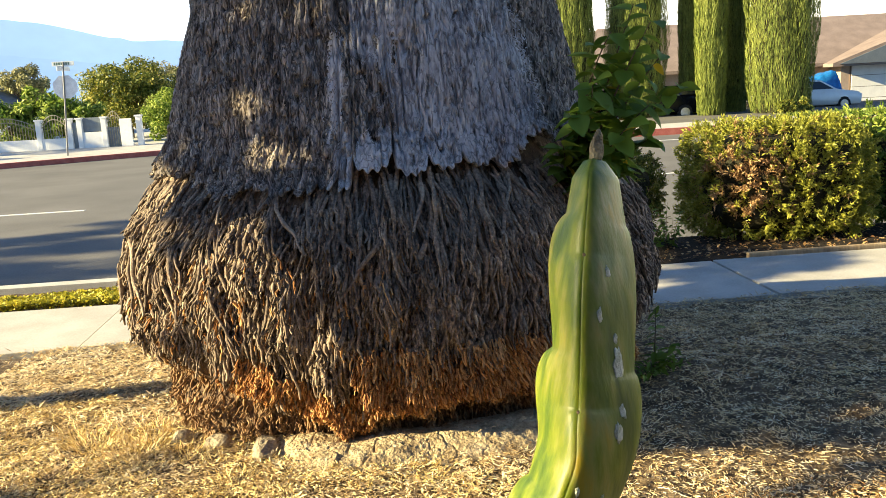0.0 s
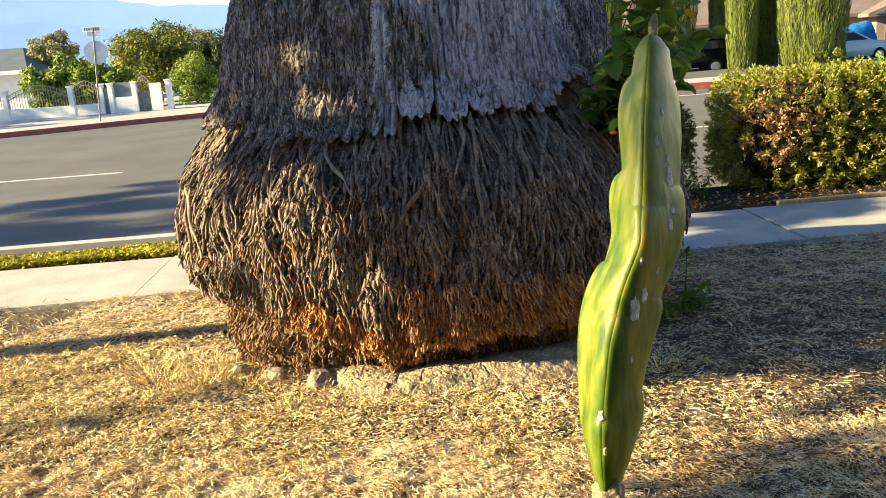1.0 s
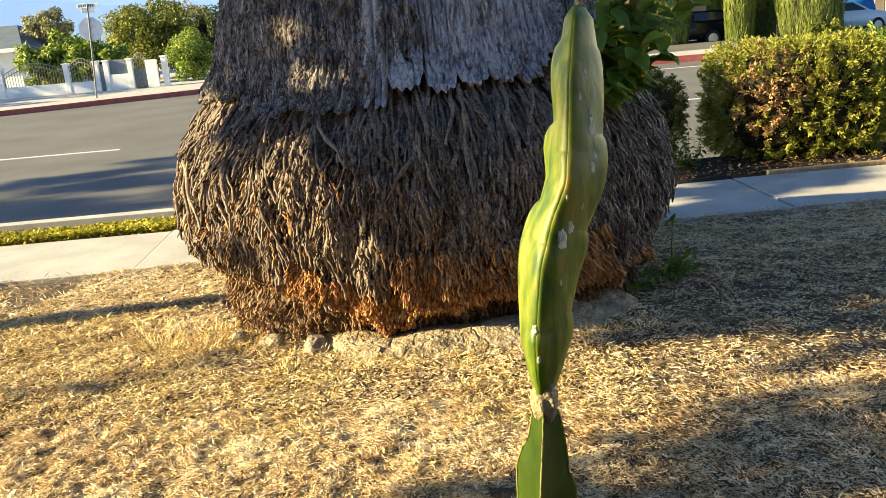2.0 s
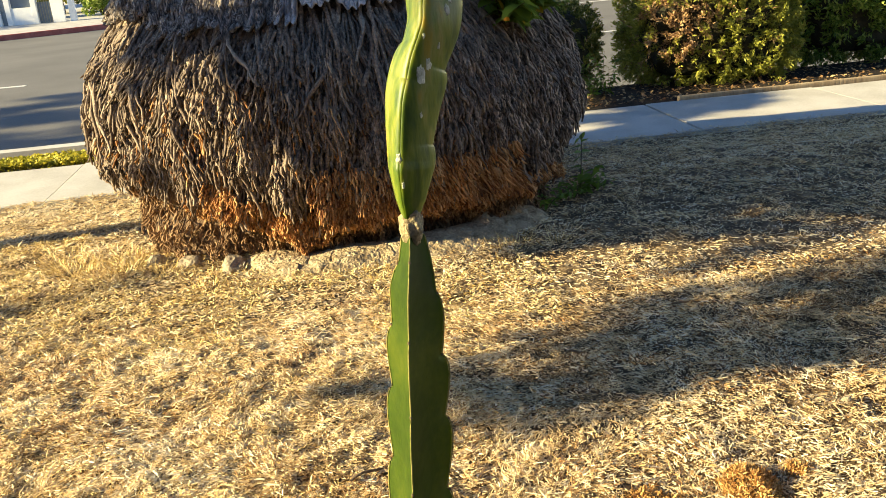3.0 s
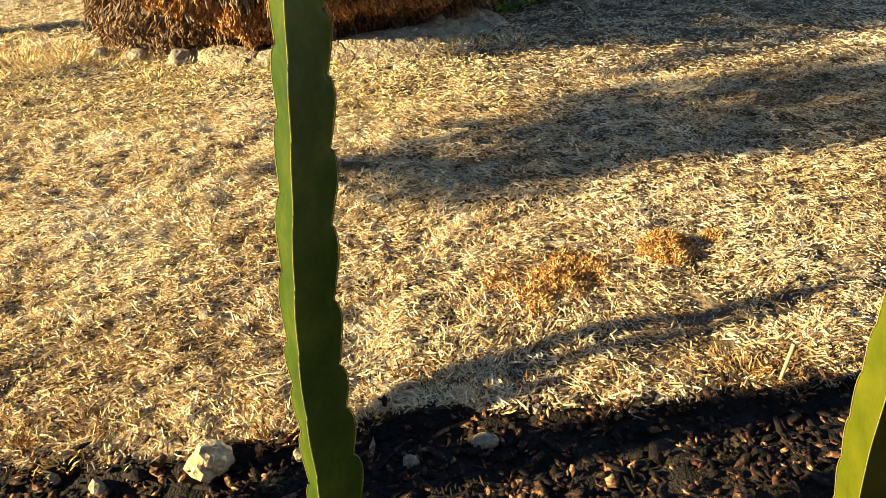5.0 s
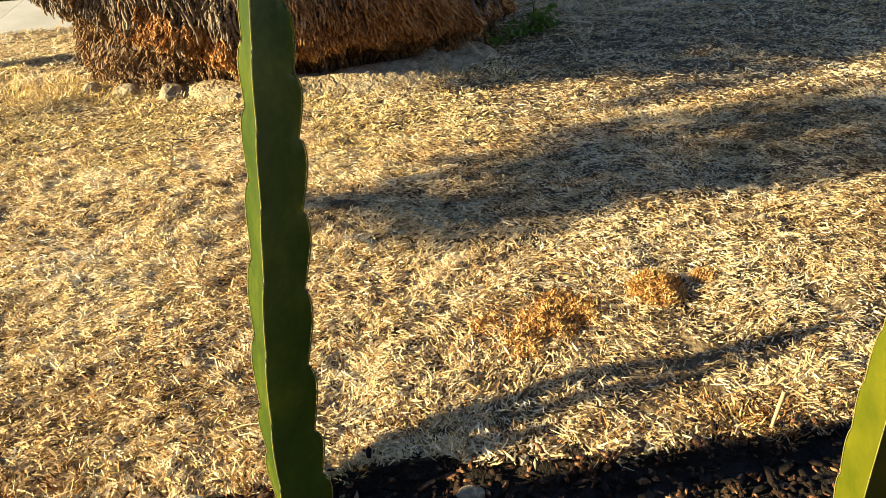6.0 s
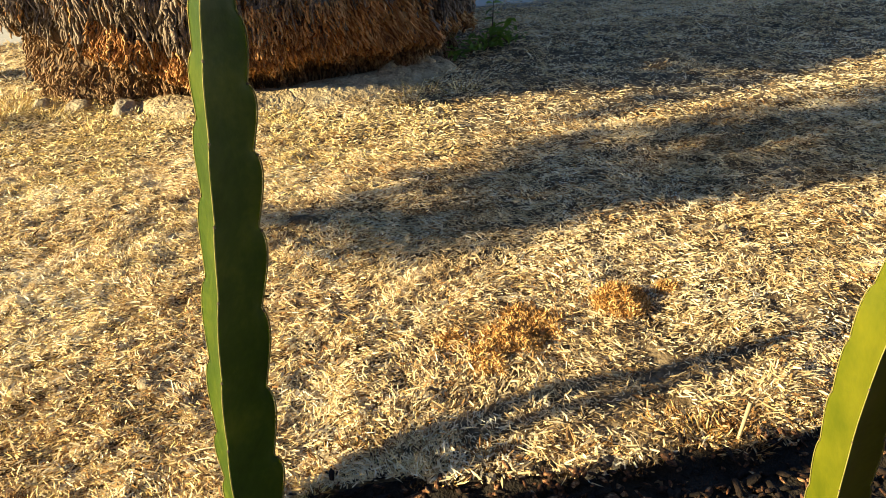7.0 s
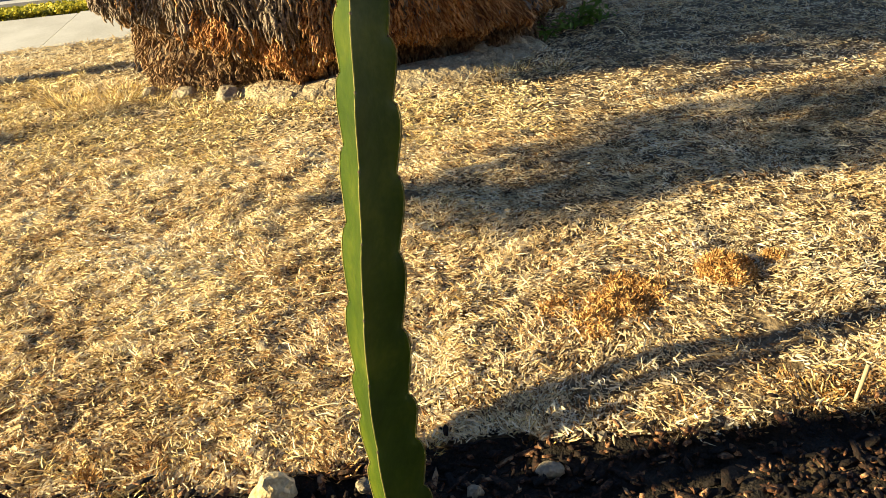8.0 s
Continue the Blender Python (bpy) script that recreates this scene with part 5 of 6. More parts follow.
def cypress(x, y, r0, height, seed, n=34000):
    z = float(far_z(x, y))
    thing = empty("cypress", (x, y, z), "tall clipped columnar cypress, sunlit yellow-green on one side", "tree", "row of cypresses")
    r = np.random.default_rng(seed)
    a, h_ = r.uniform(0, 6.28, n), r.uniform(0.0, 1, n) * height
    rad = r0 * (0.82 + 0.18 * np.sin(np.clip(h_ / height, 0, 1) * 3.0)) * (1 + 0.07 * wob(a * 3, h_ * 1.4, seed, 1.5) + 0.22 * (vnoise(a * 7 + 40, h_ * 0.9 + seed, seed) - 0.5)) * np.clip((height - h_) / 0.9, 0, 1) ** 0.5 * (1 - np.abs(r.normal(0, 0.05, n)))
    P = np.stack([rad * np.cos(a), rad * np.sin(a), h_ + 0.1], -1)
    up = np.stack([0.15 * np.cos(a) + r.normal(0, 0.09, n), 0.15 * np.sin(a) + r.normal(0, 0.09, n), np.ones(n)], -1)
    N = np.stack([np.cos(a), np.sin(a), r.normal(0, 0.3, n)], -1) + 0.5 * r.normal(size=(n, 3))
    v, f = flakes(P, up, r.uniform(0.12, 0.42, n), r.uniform(0.010, 0.024, n), N, 0.1)
    o = link("foliage", mesh_np("foliage", v, f), M_CYPRESS, thing)
    o["kind"] = "stuff"
    # solid column core whose dark colour stands for inner shade
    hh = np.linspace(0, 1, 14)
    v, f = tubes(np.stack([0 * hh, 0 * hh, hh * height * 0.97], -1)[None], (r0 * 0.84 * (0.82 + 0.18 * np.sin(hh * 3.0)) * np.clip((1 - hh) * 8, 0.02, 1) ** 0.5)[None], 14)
    link("shade_core", mesh_np("shade_core", v, f), M_GAP_SHADE, thing, "solid core painted dark as shade inside the column", True)


for x, y, r0, sd in ((5.2, 36.4, 0.95, 5), (8.05, 36.9, 1.24, 1), (10.88, 35.6, 0.60, 2), (10.62, 37.4, 0.55, 6), (12.45, 37.7, 0.68, 3), (13.5, 35.0, 1.38, 4)):
    cypress(x, y, r0, 7.2, 100 + sd)

# left corner plot: trees behind the wall
LZ = -0.32
tree("tree", (-15.4, 40, LZ), 3.8, (2.1, 1.8, 1.85), 70, 24000, 0.14, M_TREE, "broad rounded green-gold tree behind the wall", 201, 0.18)
tree("tree", (-23.6, 47, LZ), 4.1, (1.25, 1.1, 1.2), 26, 6000, 0.15, M_TREE_GREY, "grey-green feathery tree behind the garden", 202, 0.15)
tree("tree", (-15.3, 46, LZ), 3.5, (1.6, 1.5, 1.5), 34, 9000, 0.15, M_TREE_GREY, "olive-green tree beyond the gates", 203, 0.16)
tree("tree", (-13.4, 44, LZ), 3.0, (1.9, 1.6, 1.5), 40, 12000, 0.15, M_TREE_DARK, "dark green tree in shade", 204, 0.15)
tree("shrub", (-12.0, 35.5, LZ), 2.1, (0.9, 0.9, 1.05), 44, 10000, 0.11, M_BROAD, "upright bright green shrub beside the gatepost", 205, 0.07, "", 0.1, category="shrub")
for k, (x, y, h_, w) in enumerate(((-18.6, 35.4, 1.95, 0.85), (-17.6, 35.6, 2.3, 0.95), (-16.5, 35.6, 2.2, 0.95), (-15.4, 35.6, 1.8, 0.8))):
    tree("shrub", (x, y, LZ), h_, (w, 0.8, 0.95), 24, 3600, 0.24, M_BROAD, "bright broad-leaved shrub behind the wall", 210 + k, 0.05, "shrubs behind the wall", 0.35, category="shrub", aspect=0.35)


# ---- unseen trees beside the lawn, added for the shade that falls across it ----
def shade_tree(base, lobes, height, label, seed, leaf=0.11, deep=0.8):
    """lobes: (y, z, half width, half height, leaves) of leafy branches, about the trunk's x."""
    r = np.random.default_rng(seed)
    thing = empty("unseen_shade_tree", base, label, "tree", "street trees")
    b = np.array(base)
    tz = np.linspace(0, 1, 9)[:, None]
    v, f = tubes(np.concatenate([0.05 * np.sin(tz * 5), 0.08 * np.sin(tz * 4), tz * height], 1)[None], (0.20 - 0.13 * tz[:, 0])[None], 10)
    link("trunk", mesh_np("trunk", v, f), M_TWIG, thing, "", True)
    paths, rads, PP, DD = [], [], [], []
    every = max(1, len(lobes) // 26)
    for i_, (y, z, hw, hh, n) in enumerate(lobes):
        end = np.array([r.uniform(-0.3, 0.3) * deep, y - b[1], z - b[2]])
        st_ = np.array([0, 0, min(end[2] - 0.4, height * 0.9)])
        a = np.linspace(0, 1, 7)[:, None]
        mid = (st_ + end) / 2 + np.array([0, 0, 0.3])
        if i_ % every == 0:
            paths.append((1 - a) ** 2 * st_ + 2 * a * (1 - a) * mid + a ** 2 * end)
            rads.append(0.014 * deep ** 0.5 * (1.2 - 1.0 * a[:, 0]))
        # loose sprays inside each lobe
        k = max(3, n // 60)
        cs = end + r.uniform(-1, 1, (k, 3)) * np.array([deep, hw, hh]) * 0.8
        c = cs[r.integers(0, k, n)]
        d = unit(n)
        PP.append(c + d * r.uniform(0, 1, (n, 1)) ** 0.5 * np.array([deep * 0.4, max(0.04, hw * 0.5), max(0.04, hh * 0.5)]))
        DD.append(d)
    v, f = tubes(np.array(paths), np.array(rads), 6)
    link("limb_frame", mesh_np("limb_frame", v, f), M_TWIG, thing, "", True)
    v, f = leaf_cloud(np.concatenate(PP), np.concatenate(DD), leaf, 0.5, 0.3, seed)
    o = link("crown", mesh_np("crown", v, f), M_TREE, thing)
    o["kind"] = "stuff"


r9 = np.random.default_rng(17)


def gap(y, z, cy, cz, dy, dz, along, across):
    return abs((y - cy) * dy + (z - cz) * dz) < along and abs((z - cz) * dy - (y - cy) * dz) < across


GAPS = ((1.955, 3.295, -0.87, 0.49, 0.155, 0.105), (2.11, 3.44, -0.55, 0.83, 0.125, 0.085), (2.37, 3.18, -0.87, 0.49, 0.08, 0.06))
crown_lobes = []
for zc in np.arange(2.95, 4.7, 0.09):
    for yc in np.arange(1.20, 3.1, 0.09):
        y_, z_ = yc + r9.uniform(-0.03, 0.03), zc + r9.uniform(-0.03, 0.03)
        if any(gap(y_, z_, *g) for g in GAPS) or gap(y_, z_, 1.83, 2.97, -0.6, 0.8, 0.10, 0.09) or (y_ > 2.3 and z_ < 3.1):
            continue                                     # gaps that let the sun through to the trunk
        crown_lobes.append((y_, z_, 0.05, 0.05, (72 if z_ < 3.6 else 50) + (26 if y_ > 2.12 and z_ > 3.15 else 0)))
for zc in np.arange(3.12, 3.66, 0.05):                   # dense small sprays round those gaps
    for yc in np.arange(1.78, 2.52, 0.05):
        if not any(gap(yc, zc, *g) for g in ((1.955, 3.295, -0.87, 0.49, 0.135, 0.080), (2.11, 3.44, -0.55, 0.83, 0.115, 0.066), (2.37, 3.18, -0.87, 0.49, 0.07, 0.05))):
            crown_lobes.append((yc, zc, 0.02, 0.02, 26))
for yc, zc in ((1.62, 2.90), (2.05, 2.80), (1.98, 2.47), (2.2, 2.92), (1.36, 2.75), (1.32, 2.84), (1.45, 2.80), (1.5, 2.86), (1.6, 2.82), (1.27, 2.92)):
    crown_lobes.append((yc, zc, 0.06, 0.05, 45))
for k in range(29):                                      # low sprays laid out to cast the lawn's long middle shadow
    z_ = 2.47 + 0.05 * k
    lo_ = float(np.interp(z_, [2.44, 2.49, 2.55, 2.62, 2.77, 3.2, 4.0], [0.42, 0.30, 0.17, 0.13, 0.16, 0.15, 0.30]))
    hi_ = float(np.interp(z_, [2.44, 2.55, 2.62, 2.68, 2.81, 3.0, 3.3, 4.0], [0.42, 0.46, 0.52, 0.66, 0.74, 0.76, 0.74, 0.70]))
    for y_ in np.arange(lo_, hi_ + 0.01, 0.09):
        thin = float(np.interp(y_ - lo_, [0, 0.3, 0.6], [1.0, 0.85, 0.6]))
        crown_lobes.append((y_ + r9.uniform(-0.04, 0.04), z_ + r9.uniform(-0.03, 0.03), 0.05, 0.05, int(23 * thin * r9.uniform(0.3, 1.7)) + 3))
for k in range(16):                                      # a few loose leaves between the two
    crown_lobes.append((0.90 + 0.018 * k + r9.uniform(-0.05, 0.05), 2.80 + 0.032 * k, 0.06, 0.05, 13))
for zc in np.arange(2.63, 2.95, 0.09):                   # the crown's ragged lower edge
    for yc in np.arange(1.36, 1.62, 0.09):
        crown_lobes.append((yc + r9.uniform(-0.03, 0.03), zc + r9.uniform(-0.03, 0.03), 0.05, 0.05, 40))
crown_lobes += [(-0.95, 3.75, 0.12, 0.15, 120)]
crown_lobes += [(1.67, 1.95, 0.03, 0.16, 40), (1.78, 2.12, 0.02, 0.14, 30), (2.93, 1.72, 0.03, 0.16, 40), (2.85, 1.98, 0.03, 0.14, 30)]
crown_lobes += [(3.8, 2.95, 0.25, 0.18, 420), (4.05, 2.78, 0.15, 0.12, 420), (4.2, 3.0, 0.15, 0.12, 520), (4.35, 3.2, 0.15, 0.12, 420), (4.9, 3.15, 0.3, 0.22, 520), (5.4, 3.15, 0.3, 0.25, 620), (5.68, 3.3, 0.12, 0.12, 500), (5.65, 3.55, 0.12, 0.12, 500), (6.2, 3.38, 0.15, 0.12, 500), (6.2, 3.6, 0.15, 0.12, 400), (4.85, 2.95, 0.15, 0.1, 400), (4.4, 2.95, 0.12, 0.1, 350), (5.1, 3.0, 0.12, 0.1, 350), (5.9, 3.1, 0.15, 0.12, 700), (5.9, 3.35, 0.15, 0.12, 700), (5.92, 3.58, 0.13, 0.10, 600), (6.2, 3.1, 0.15, 0.15, 500), (4.55, 2.85, 0.16, 0.10, 600), (4.6, 3.05, 0.16, 0.10, 600), (4.6, 3.25, 0.16, 0.10, 600)]
shade_tree((-7, 2.75, -0.06), crown_lobes, 3.9, "unseen leafy tree beside the lawn, placed for its shade", 301, 0.07, 0.12)
shade_tree((-31, 28, -0.32), [(26, 4.6, 1.0, 0.7, 700), (27.5, 4.4, 1.0, 0.7, 700), (29, 4.6, 1.2, 0.7, 700), (30.5, 4.5, 1.0, 0.7, 700), (28, 5.6, 1.5, 0.6, 800), (24.8, 4.8, 0.8, 0.6, 500), (30, 5.5, 1.2, 0.6, 600)],
           5.2, "unseen broad tree placed to shade the street corner", 303, 0.2, 0.8)
shade_tree((-26, 5.5, -0.3), [
    (4.3, 7.1, 0.6, 0.5, 700), (5.3, 6.6, 0.7, 0.5, 800), (6.3, 7.2, 0.7, 0.6, 800), (7.2, 6.7, 0.6, 0.5, 700), (8.3, 7.4, 0.6, 0.4, 500),
    (5.2, 7.7, 0.8, 0.4, 700), (6.9, 8.0, 0.8, 0.4, 600)], 6.8, "unseen broad tree placed to shade the road", 302, 0.16)


# ---- shoots and weeds by the palm ----
def leaf_mesh(name, length, width):
    """A pointed oval leaf, folded along its midrib, base at the origin along +x."""
    bm = bmesh.new()
    prev = None
    for k in range(7):
        t = k / 6
        w = width * 0.5 * math.sin(math.pi * t ** 0.8) ** 0.8 if 0 < k < 6 else 0.002
        z = -0.16 * length * t * t
        row = [bm.verts.new((length * t, sgn * w, z + abs(sgn) * w * 0.35)) for sgn in (-1, 0, 1)]
        if prev:
            for i in range(2):
                bm.faces.new((prev[i], row[i], row[i + 1], prev[i + 1]))
        prev = row
    me = bpy.data.meshes.new(name)
    bm.to_mesh(me)
    bm.free()
    me.polygons.foreach_set("use_smooth", np.ones(len(me.polygons), bool))
    return me


LEAF = leaf_mesh("leaf", 0.088, 0.064)
LEAF.materials.append(M_CITRUS)
LEAF_Y = leaf_mesh("leaf", 0.075, 0.036)
LEAF_Y.materials.append(M_YLEAF)
LEAF_S = leaf_mesh("leaf", 0.034, 0.014)
LEAF_S.materials.append(M_CITRUS)


def shoot(name, base, ends, label, category, leaf_me, per, seed, rad=0.006, odd=0.0, odd_me=None, scale=(0.7, 1.2), from_=0.25):
    r = np.random.default_rng(seed)
    thing = empty(name, base, label, category)
    b = np.array(base)
    for e in ends:
        a = np.linspace(0, 1, 9)[:, None]
        e = np.array(e) - b
        mid = e * 0.45 + r.normal(0, 0.05, 3) * np.linalg.norm(e) + np.array([0, 0, 0.1 * np.linalg.norm(e)])
        p = 2 * a * (1 - a) * mid + a ** 2 * e
        v, f = tubes(p[None], (rad * (1.05 - 0.75 * a[:, 0]))[None], 6)
        stem_ = link("stem", mesh_np("stem", v, f), M_TWIG, thing, "", True)
        for k in range(per):
            t = from_ + (1 - from_) * (k + r.uniform(0, 1)) / per
            q = (2 * t * (1 - t) * mid + t ** 2 * e)
            o = new("leaf", odd_me if r.uniform() < odd else leaf_me)
            o.parent = thing
            ang = k * 2.4 + r.uniform(-0.5, 0.5)
            s_ = r.uniform(*scale)
            o.matrix_local = Matrix.Translation(q) @ Euler((r.uniform(-0.6, 0.6), r.uniform(-0.6, 0.7), ang)).to_matrix().to_4x4() @ Matrix.Diagonal((s_, s_, s_, 1))
    return thing


shoot("citrus_shoot", (0.47, 3.33, 0.80), [(0.40, 3.12, 1.02), (0.50, 3.05, 1.25), (0.58, 3.12, 1.42), (0.68, 3.2, 1.52), (0.80, 3.25, 1.34), (0.86, 3.2, 1.22),
                                           (0.62, 3.05, 1.08), (0.72, 3.1, 1.16), (0.52, 3.05, 0.92), (0.66, 3.2, 0.93), (0.44, 3.05, 1.14), (0.76, 3.3, 1.02),
                                           (0.60, 3.2, 1.28), (0.55, 3.15, 1.0), (0.72, 3.1, 1.45)],
      "glossy green citrus shoots growing from the palm's side", "shoot", LEAF, 24, 41, 0.006, 0.06, LEAF_Y, (0.8, 1.3))
lump("small_fruit", (0.445, 3.06, 0.86), (0.012, 0.012, 0.011), material("orange_peel", [(0.3, (0.62, 0.22, 0.01)), (0.7, (0.75, 0.34, 0.02))], scale=40, rough=0.45, bump=0.2), 1.5, "small orange fruit hanging among the leaves", "fruit", 0.06)
shoot("sapling", (0.83, 3.56, gz(0.83, 3.56)), [(0.845, 3.57, 0.25), (0.93, 3.55, 0.10), (0.90, 3.5, 0.04)], "slender green sapling beside the palm", "sapling", LEAF_S, 13, 42, 0.0035, 0, None, (1.3, 2.1), 0.15)
for k, (x, y) in enumerate(((0.70, 3.42), (0.80, 3.50), (0.92, 3.60), (0.63, 3.33))):
    shoot("weed", (x, y, gz(x, y)), [(x + 0.09 * math.cos(j * 1.3 + k), y + 0.09 * math.sin(j * 1.3 + k), gz(x, y) + 0.05 + 0.02 * (j % 3)) for j in range(6)],
          "low dark green weed in the palm's shade", "weed", LEAF_S, 8, 50 + k, 0.002, 0, None, (0.8, 1.3), 0.2)
for k, (x, y) in enumerate(((1.66, 7.05), (1.82, 7.15))):
    shoot("weed", (x, y, HZ), [(x + 0.12 * math.cos(j * 1.1), y + 0.10 * math.sin(j * 1.1), HZ + 0.20 + 0.07 * (j % 4)) for j in range(9)],
          "bright green seedling at the hedge's foot", "weed", LEAF_S, 10, 60 + k, 0.003, 0, None, (1.2, 2.2), 0.2)

# pale corky scars, grown flush into the skin of the young stem
skin = BVHTree.FromPolygons([v.co for v in young.data.vertices], [tuple(f.vertices) for f in young.data.polygons])
for k, (s_, dx, sz) in enumerate(((0.42, 0.004, 0.0095), (0.45, 0.009, 0.0065), (0.60, 0.014, 0.0055), (0.63, 0.016, 0.004), (0.70, 0.013, 0.0075), (0.74, 0.011, 0.003), (0.78, 0.002, 0.003), (0.12, -0.004, 0.003), (0.20, -0.008, 0.0045), (0.54, -0.004, 0.0025), (0.84, 0.006, 0.003), (0.50, 0.014, 0.003), (0.31, 0.010, 0.0028))):
    i_ = int(s_ * (len(P) - 1))
    start = Vector(P[i_]) - cactus.location + Vector((dx, -0.2, 0))
    spot, nrm_, _, _ = skin.ray_cast(start, Vector((0, 1, 0)))
    if spot is None:
        continue
    bm = bmesh.new()
    bmesh.ops.create_icosphere(bm, subdivisions=3, radius=1.0)
    for v in bm.verts:
        w = v.co * (1 + 0.55 * noise.noise(v.co * 1.6 + Vector((k * 5, 0, 0))) + 0.25 * noise.noise(v.co * 4 + Vector((k * 5, 0, 0))))
        v.co = Vector((w.x * sz * 0.5, w.z * sz, v.co.z * 0 + w.y * 0.0006))
    bmesh.ops.recalc_face_normals(bm, faces=bm.faces[:])
    sc = part("scar", bm, M_SCAR, young, "pale grey corky scar", True)
    zax = nrm_.normalized()
    xax = Vector((0, 0, 1)).cross(zax).normalized()
    yax = zax.cross(xax)
    sc.matrix_local = Matrix.Translation(spot) @ Matrix((xax, yax, zax)).transposed().to_4x4()


# ---- corner plot across the street: wall, gates, sign, house ----
WY, WZ = 32.4, -0.315
garden_wall = empty("garden_wall", (-15.3, WY, WZ), "low white garden wall with posts and arched iron panels", "wall")
g0 = garden_wall.location


def post(x, h=1.12):
    bm = box((x - g0.x, 0, h / 2), (0.20, 0.20, h), 0.015)
    add_box(bm, (x - g0.x, 0, h + 0.02), (0.26, 0.26, 0.06), 0.015)
    part("post", bm, M_WHITE, garden_wall)


for x in (-24.3, -21.4, -18.6, -15.95, -14.75, -14.35, -13.4, -12.05):
    post(x)
for x0, x1, h in ((-24.3, -21.4, 0.45), (-21.4, -18.6, 0.45), (-18.6, -15.95, 0.42), (-15.95, -14.75, 0.42), (-14.35, -13.4, 0.6)):
    part("wall_panel", box(((x0 + x1) / 2 - g0.x, 0, h / 2), (x1 - x0 - 0.2, 0.16, h), 0.01), M_WHITE, garden_wall)


def iron_panel(x0, x1, low, top, arch):
    n = max(6, int((x1 - x0) / 0.11))
    P_, R_ = [], []
    crown = lambda t: top + arch * math.sin(math.pi * t)
    for k in range(n + 1):
        t = k / n
        x = x0 + (x1 - x0) * t - g0.x
        P_.append([(x, 0, low + (crown(t) - low) * j / 11) for j in range(12)])
        R_.append([0.011] * 12)
    for dz in (0, -0.16):
        P_.append([(x0 + (x1 - x0) * j / 11 - g0.x, 0, crown(j / 11) + dz) for j in range(12)])
        R_.append([0.016] * 12)
    v, f = tubes(np.array(P_), np.array(R_), 5)
    link("iron_panel", mesh_np("iron_panel", v, f), M_IRON, garden_wall, "scrolled iron bars with an arched top")


for x0, x1, low, top, arch in ((-24.2, -21.5, 0.45, 0.9, 0.35), (-21.3, -18.7, 0.45, 0.9, 0.35), (-18.5, -16.05, 0.42, 0.92, 0.36), (-15.85, -14.85, 0.42, 1.0, 0.32), (-13.3, -12.75, 0.02, 1.05, 0.3)):
    iron_panel(x0, x1, low, top, arch)
part("gate_sheet", box((-13.03 - g0.x, 0.03, 0.38), (0.56, 0.03, 0.75), 0.01), M_GATE, garden_wall, "dark blue-grey sheet gate")
part("gate_sheet", box((-14.55 - g0.x, 0.0, 0.5), (0.2, 0.04, 1.0), 0.01), M_GATE, garden_wall, "dark narrow gate")
part("gate_sheet", box((-13.88 - g0.x, 0.05, 0.88), (0.74, 0.03, 0.55), 0.01), M_GATE, garden_wall, "dark panel over the wall")
part("gate_leaf", box((-12.52 - g0.x, -0.15, 0.53), (0.46, 0.06, 1.05), 0.015), M_WHITE, garden_wall, "white open gate leaf")
# street sign on the corner
sign = empty("street_sign", (-12.9, 27.9, -0.315), "street sign post with octagonal sign seen from behind", "street sign")
lean = 0.085
v, f = tubes(np.array([[(lean * z, 0, z) for z in np.linspace(-0.1, 3.05, 8)]]), np.full((1, 8), 0.03), 8)
link("pole", mesh_np("pole", v, f), M_STEEL, sign, "leaning steel pole", True)
bm = bmesh.new()
bmesh.ops.create_circle(bm, cap_ends=True, segments=8, radius=0.40)
ext = bmesh.ops.extrude_face_region(bm, geom=bm.faces[:])
bmesh.ops.translate(bm, vec=(0, 0, 0.006), verts=[g for g in ext["geom"] if isinstance(g, bmesh.types.BMVert)])
bmesh.ops.recalc_face_normals(bm, faces=bm.faces[:])
o = part("stop_plate", bm, M_SIGN, sign, "pale unpainted back of an octagonal plate")
o.matrix_local = Matrix.Translation((lean * 2.25 + 0.02, 0.04, 2.25)) @ Euler((radians(90), 0, radians(15))).to_matrix().to_4x4() @ Matrix.Rotation(radians(22.5), 4, "Z")
for z, ang, w in ((3.0, 4, 0.72), (2.84, 78, 0.66)):
    o = part("name_blade", box((0, 0, 0), (w, 0.012, 0.15), 0.004), M_BLADE, sign, "pale street-name blade")
    o.matrix_local = Matrix.Translation((lean * z, 0, z)) @ Matrix.Rotation(radians(ang), 4, "Z")
    if ang == 4:
        for k in range(7):
            q = part("letter_bar", box((-0.27 + k * 0.075, -0.009, 0), (0.05, 0.004, 0.085)), M_LETTER, o)


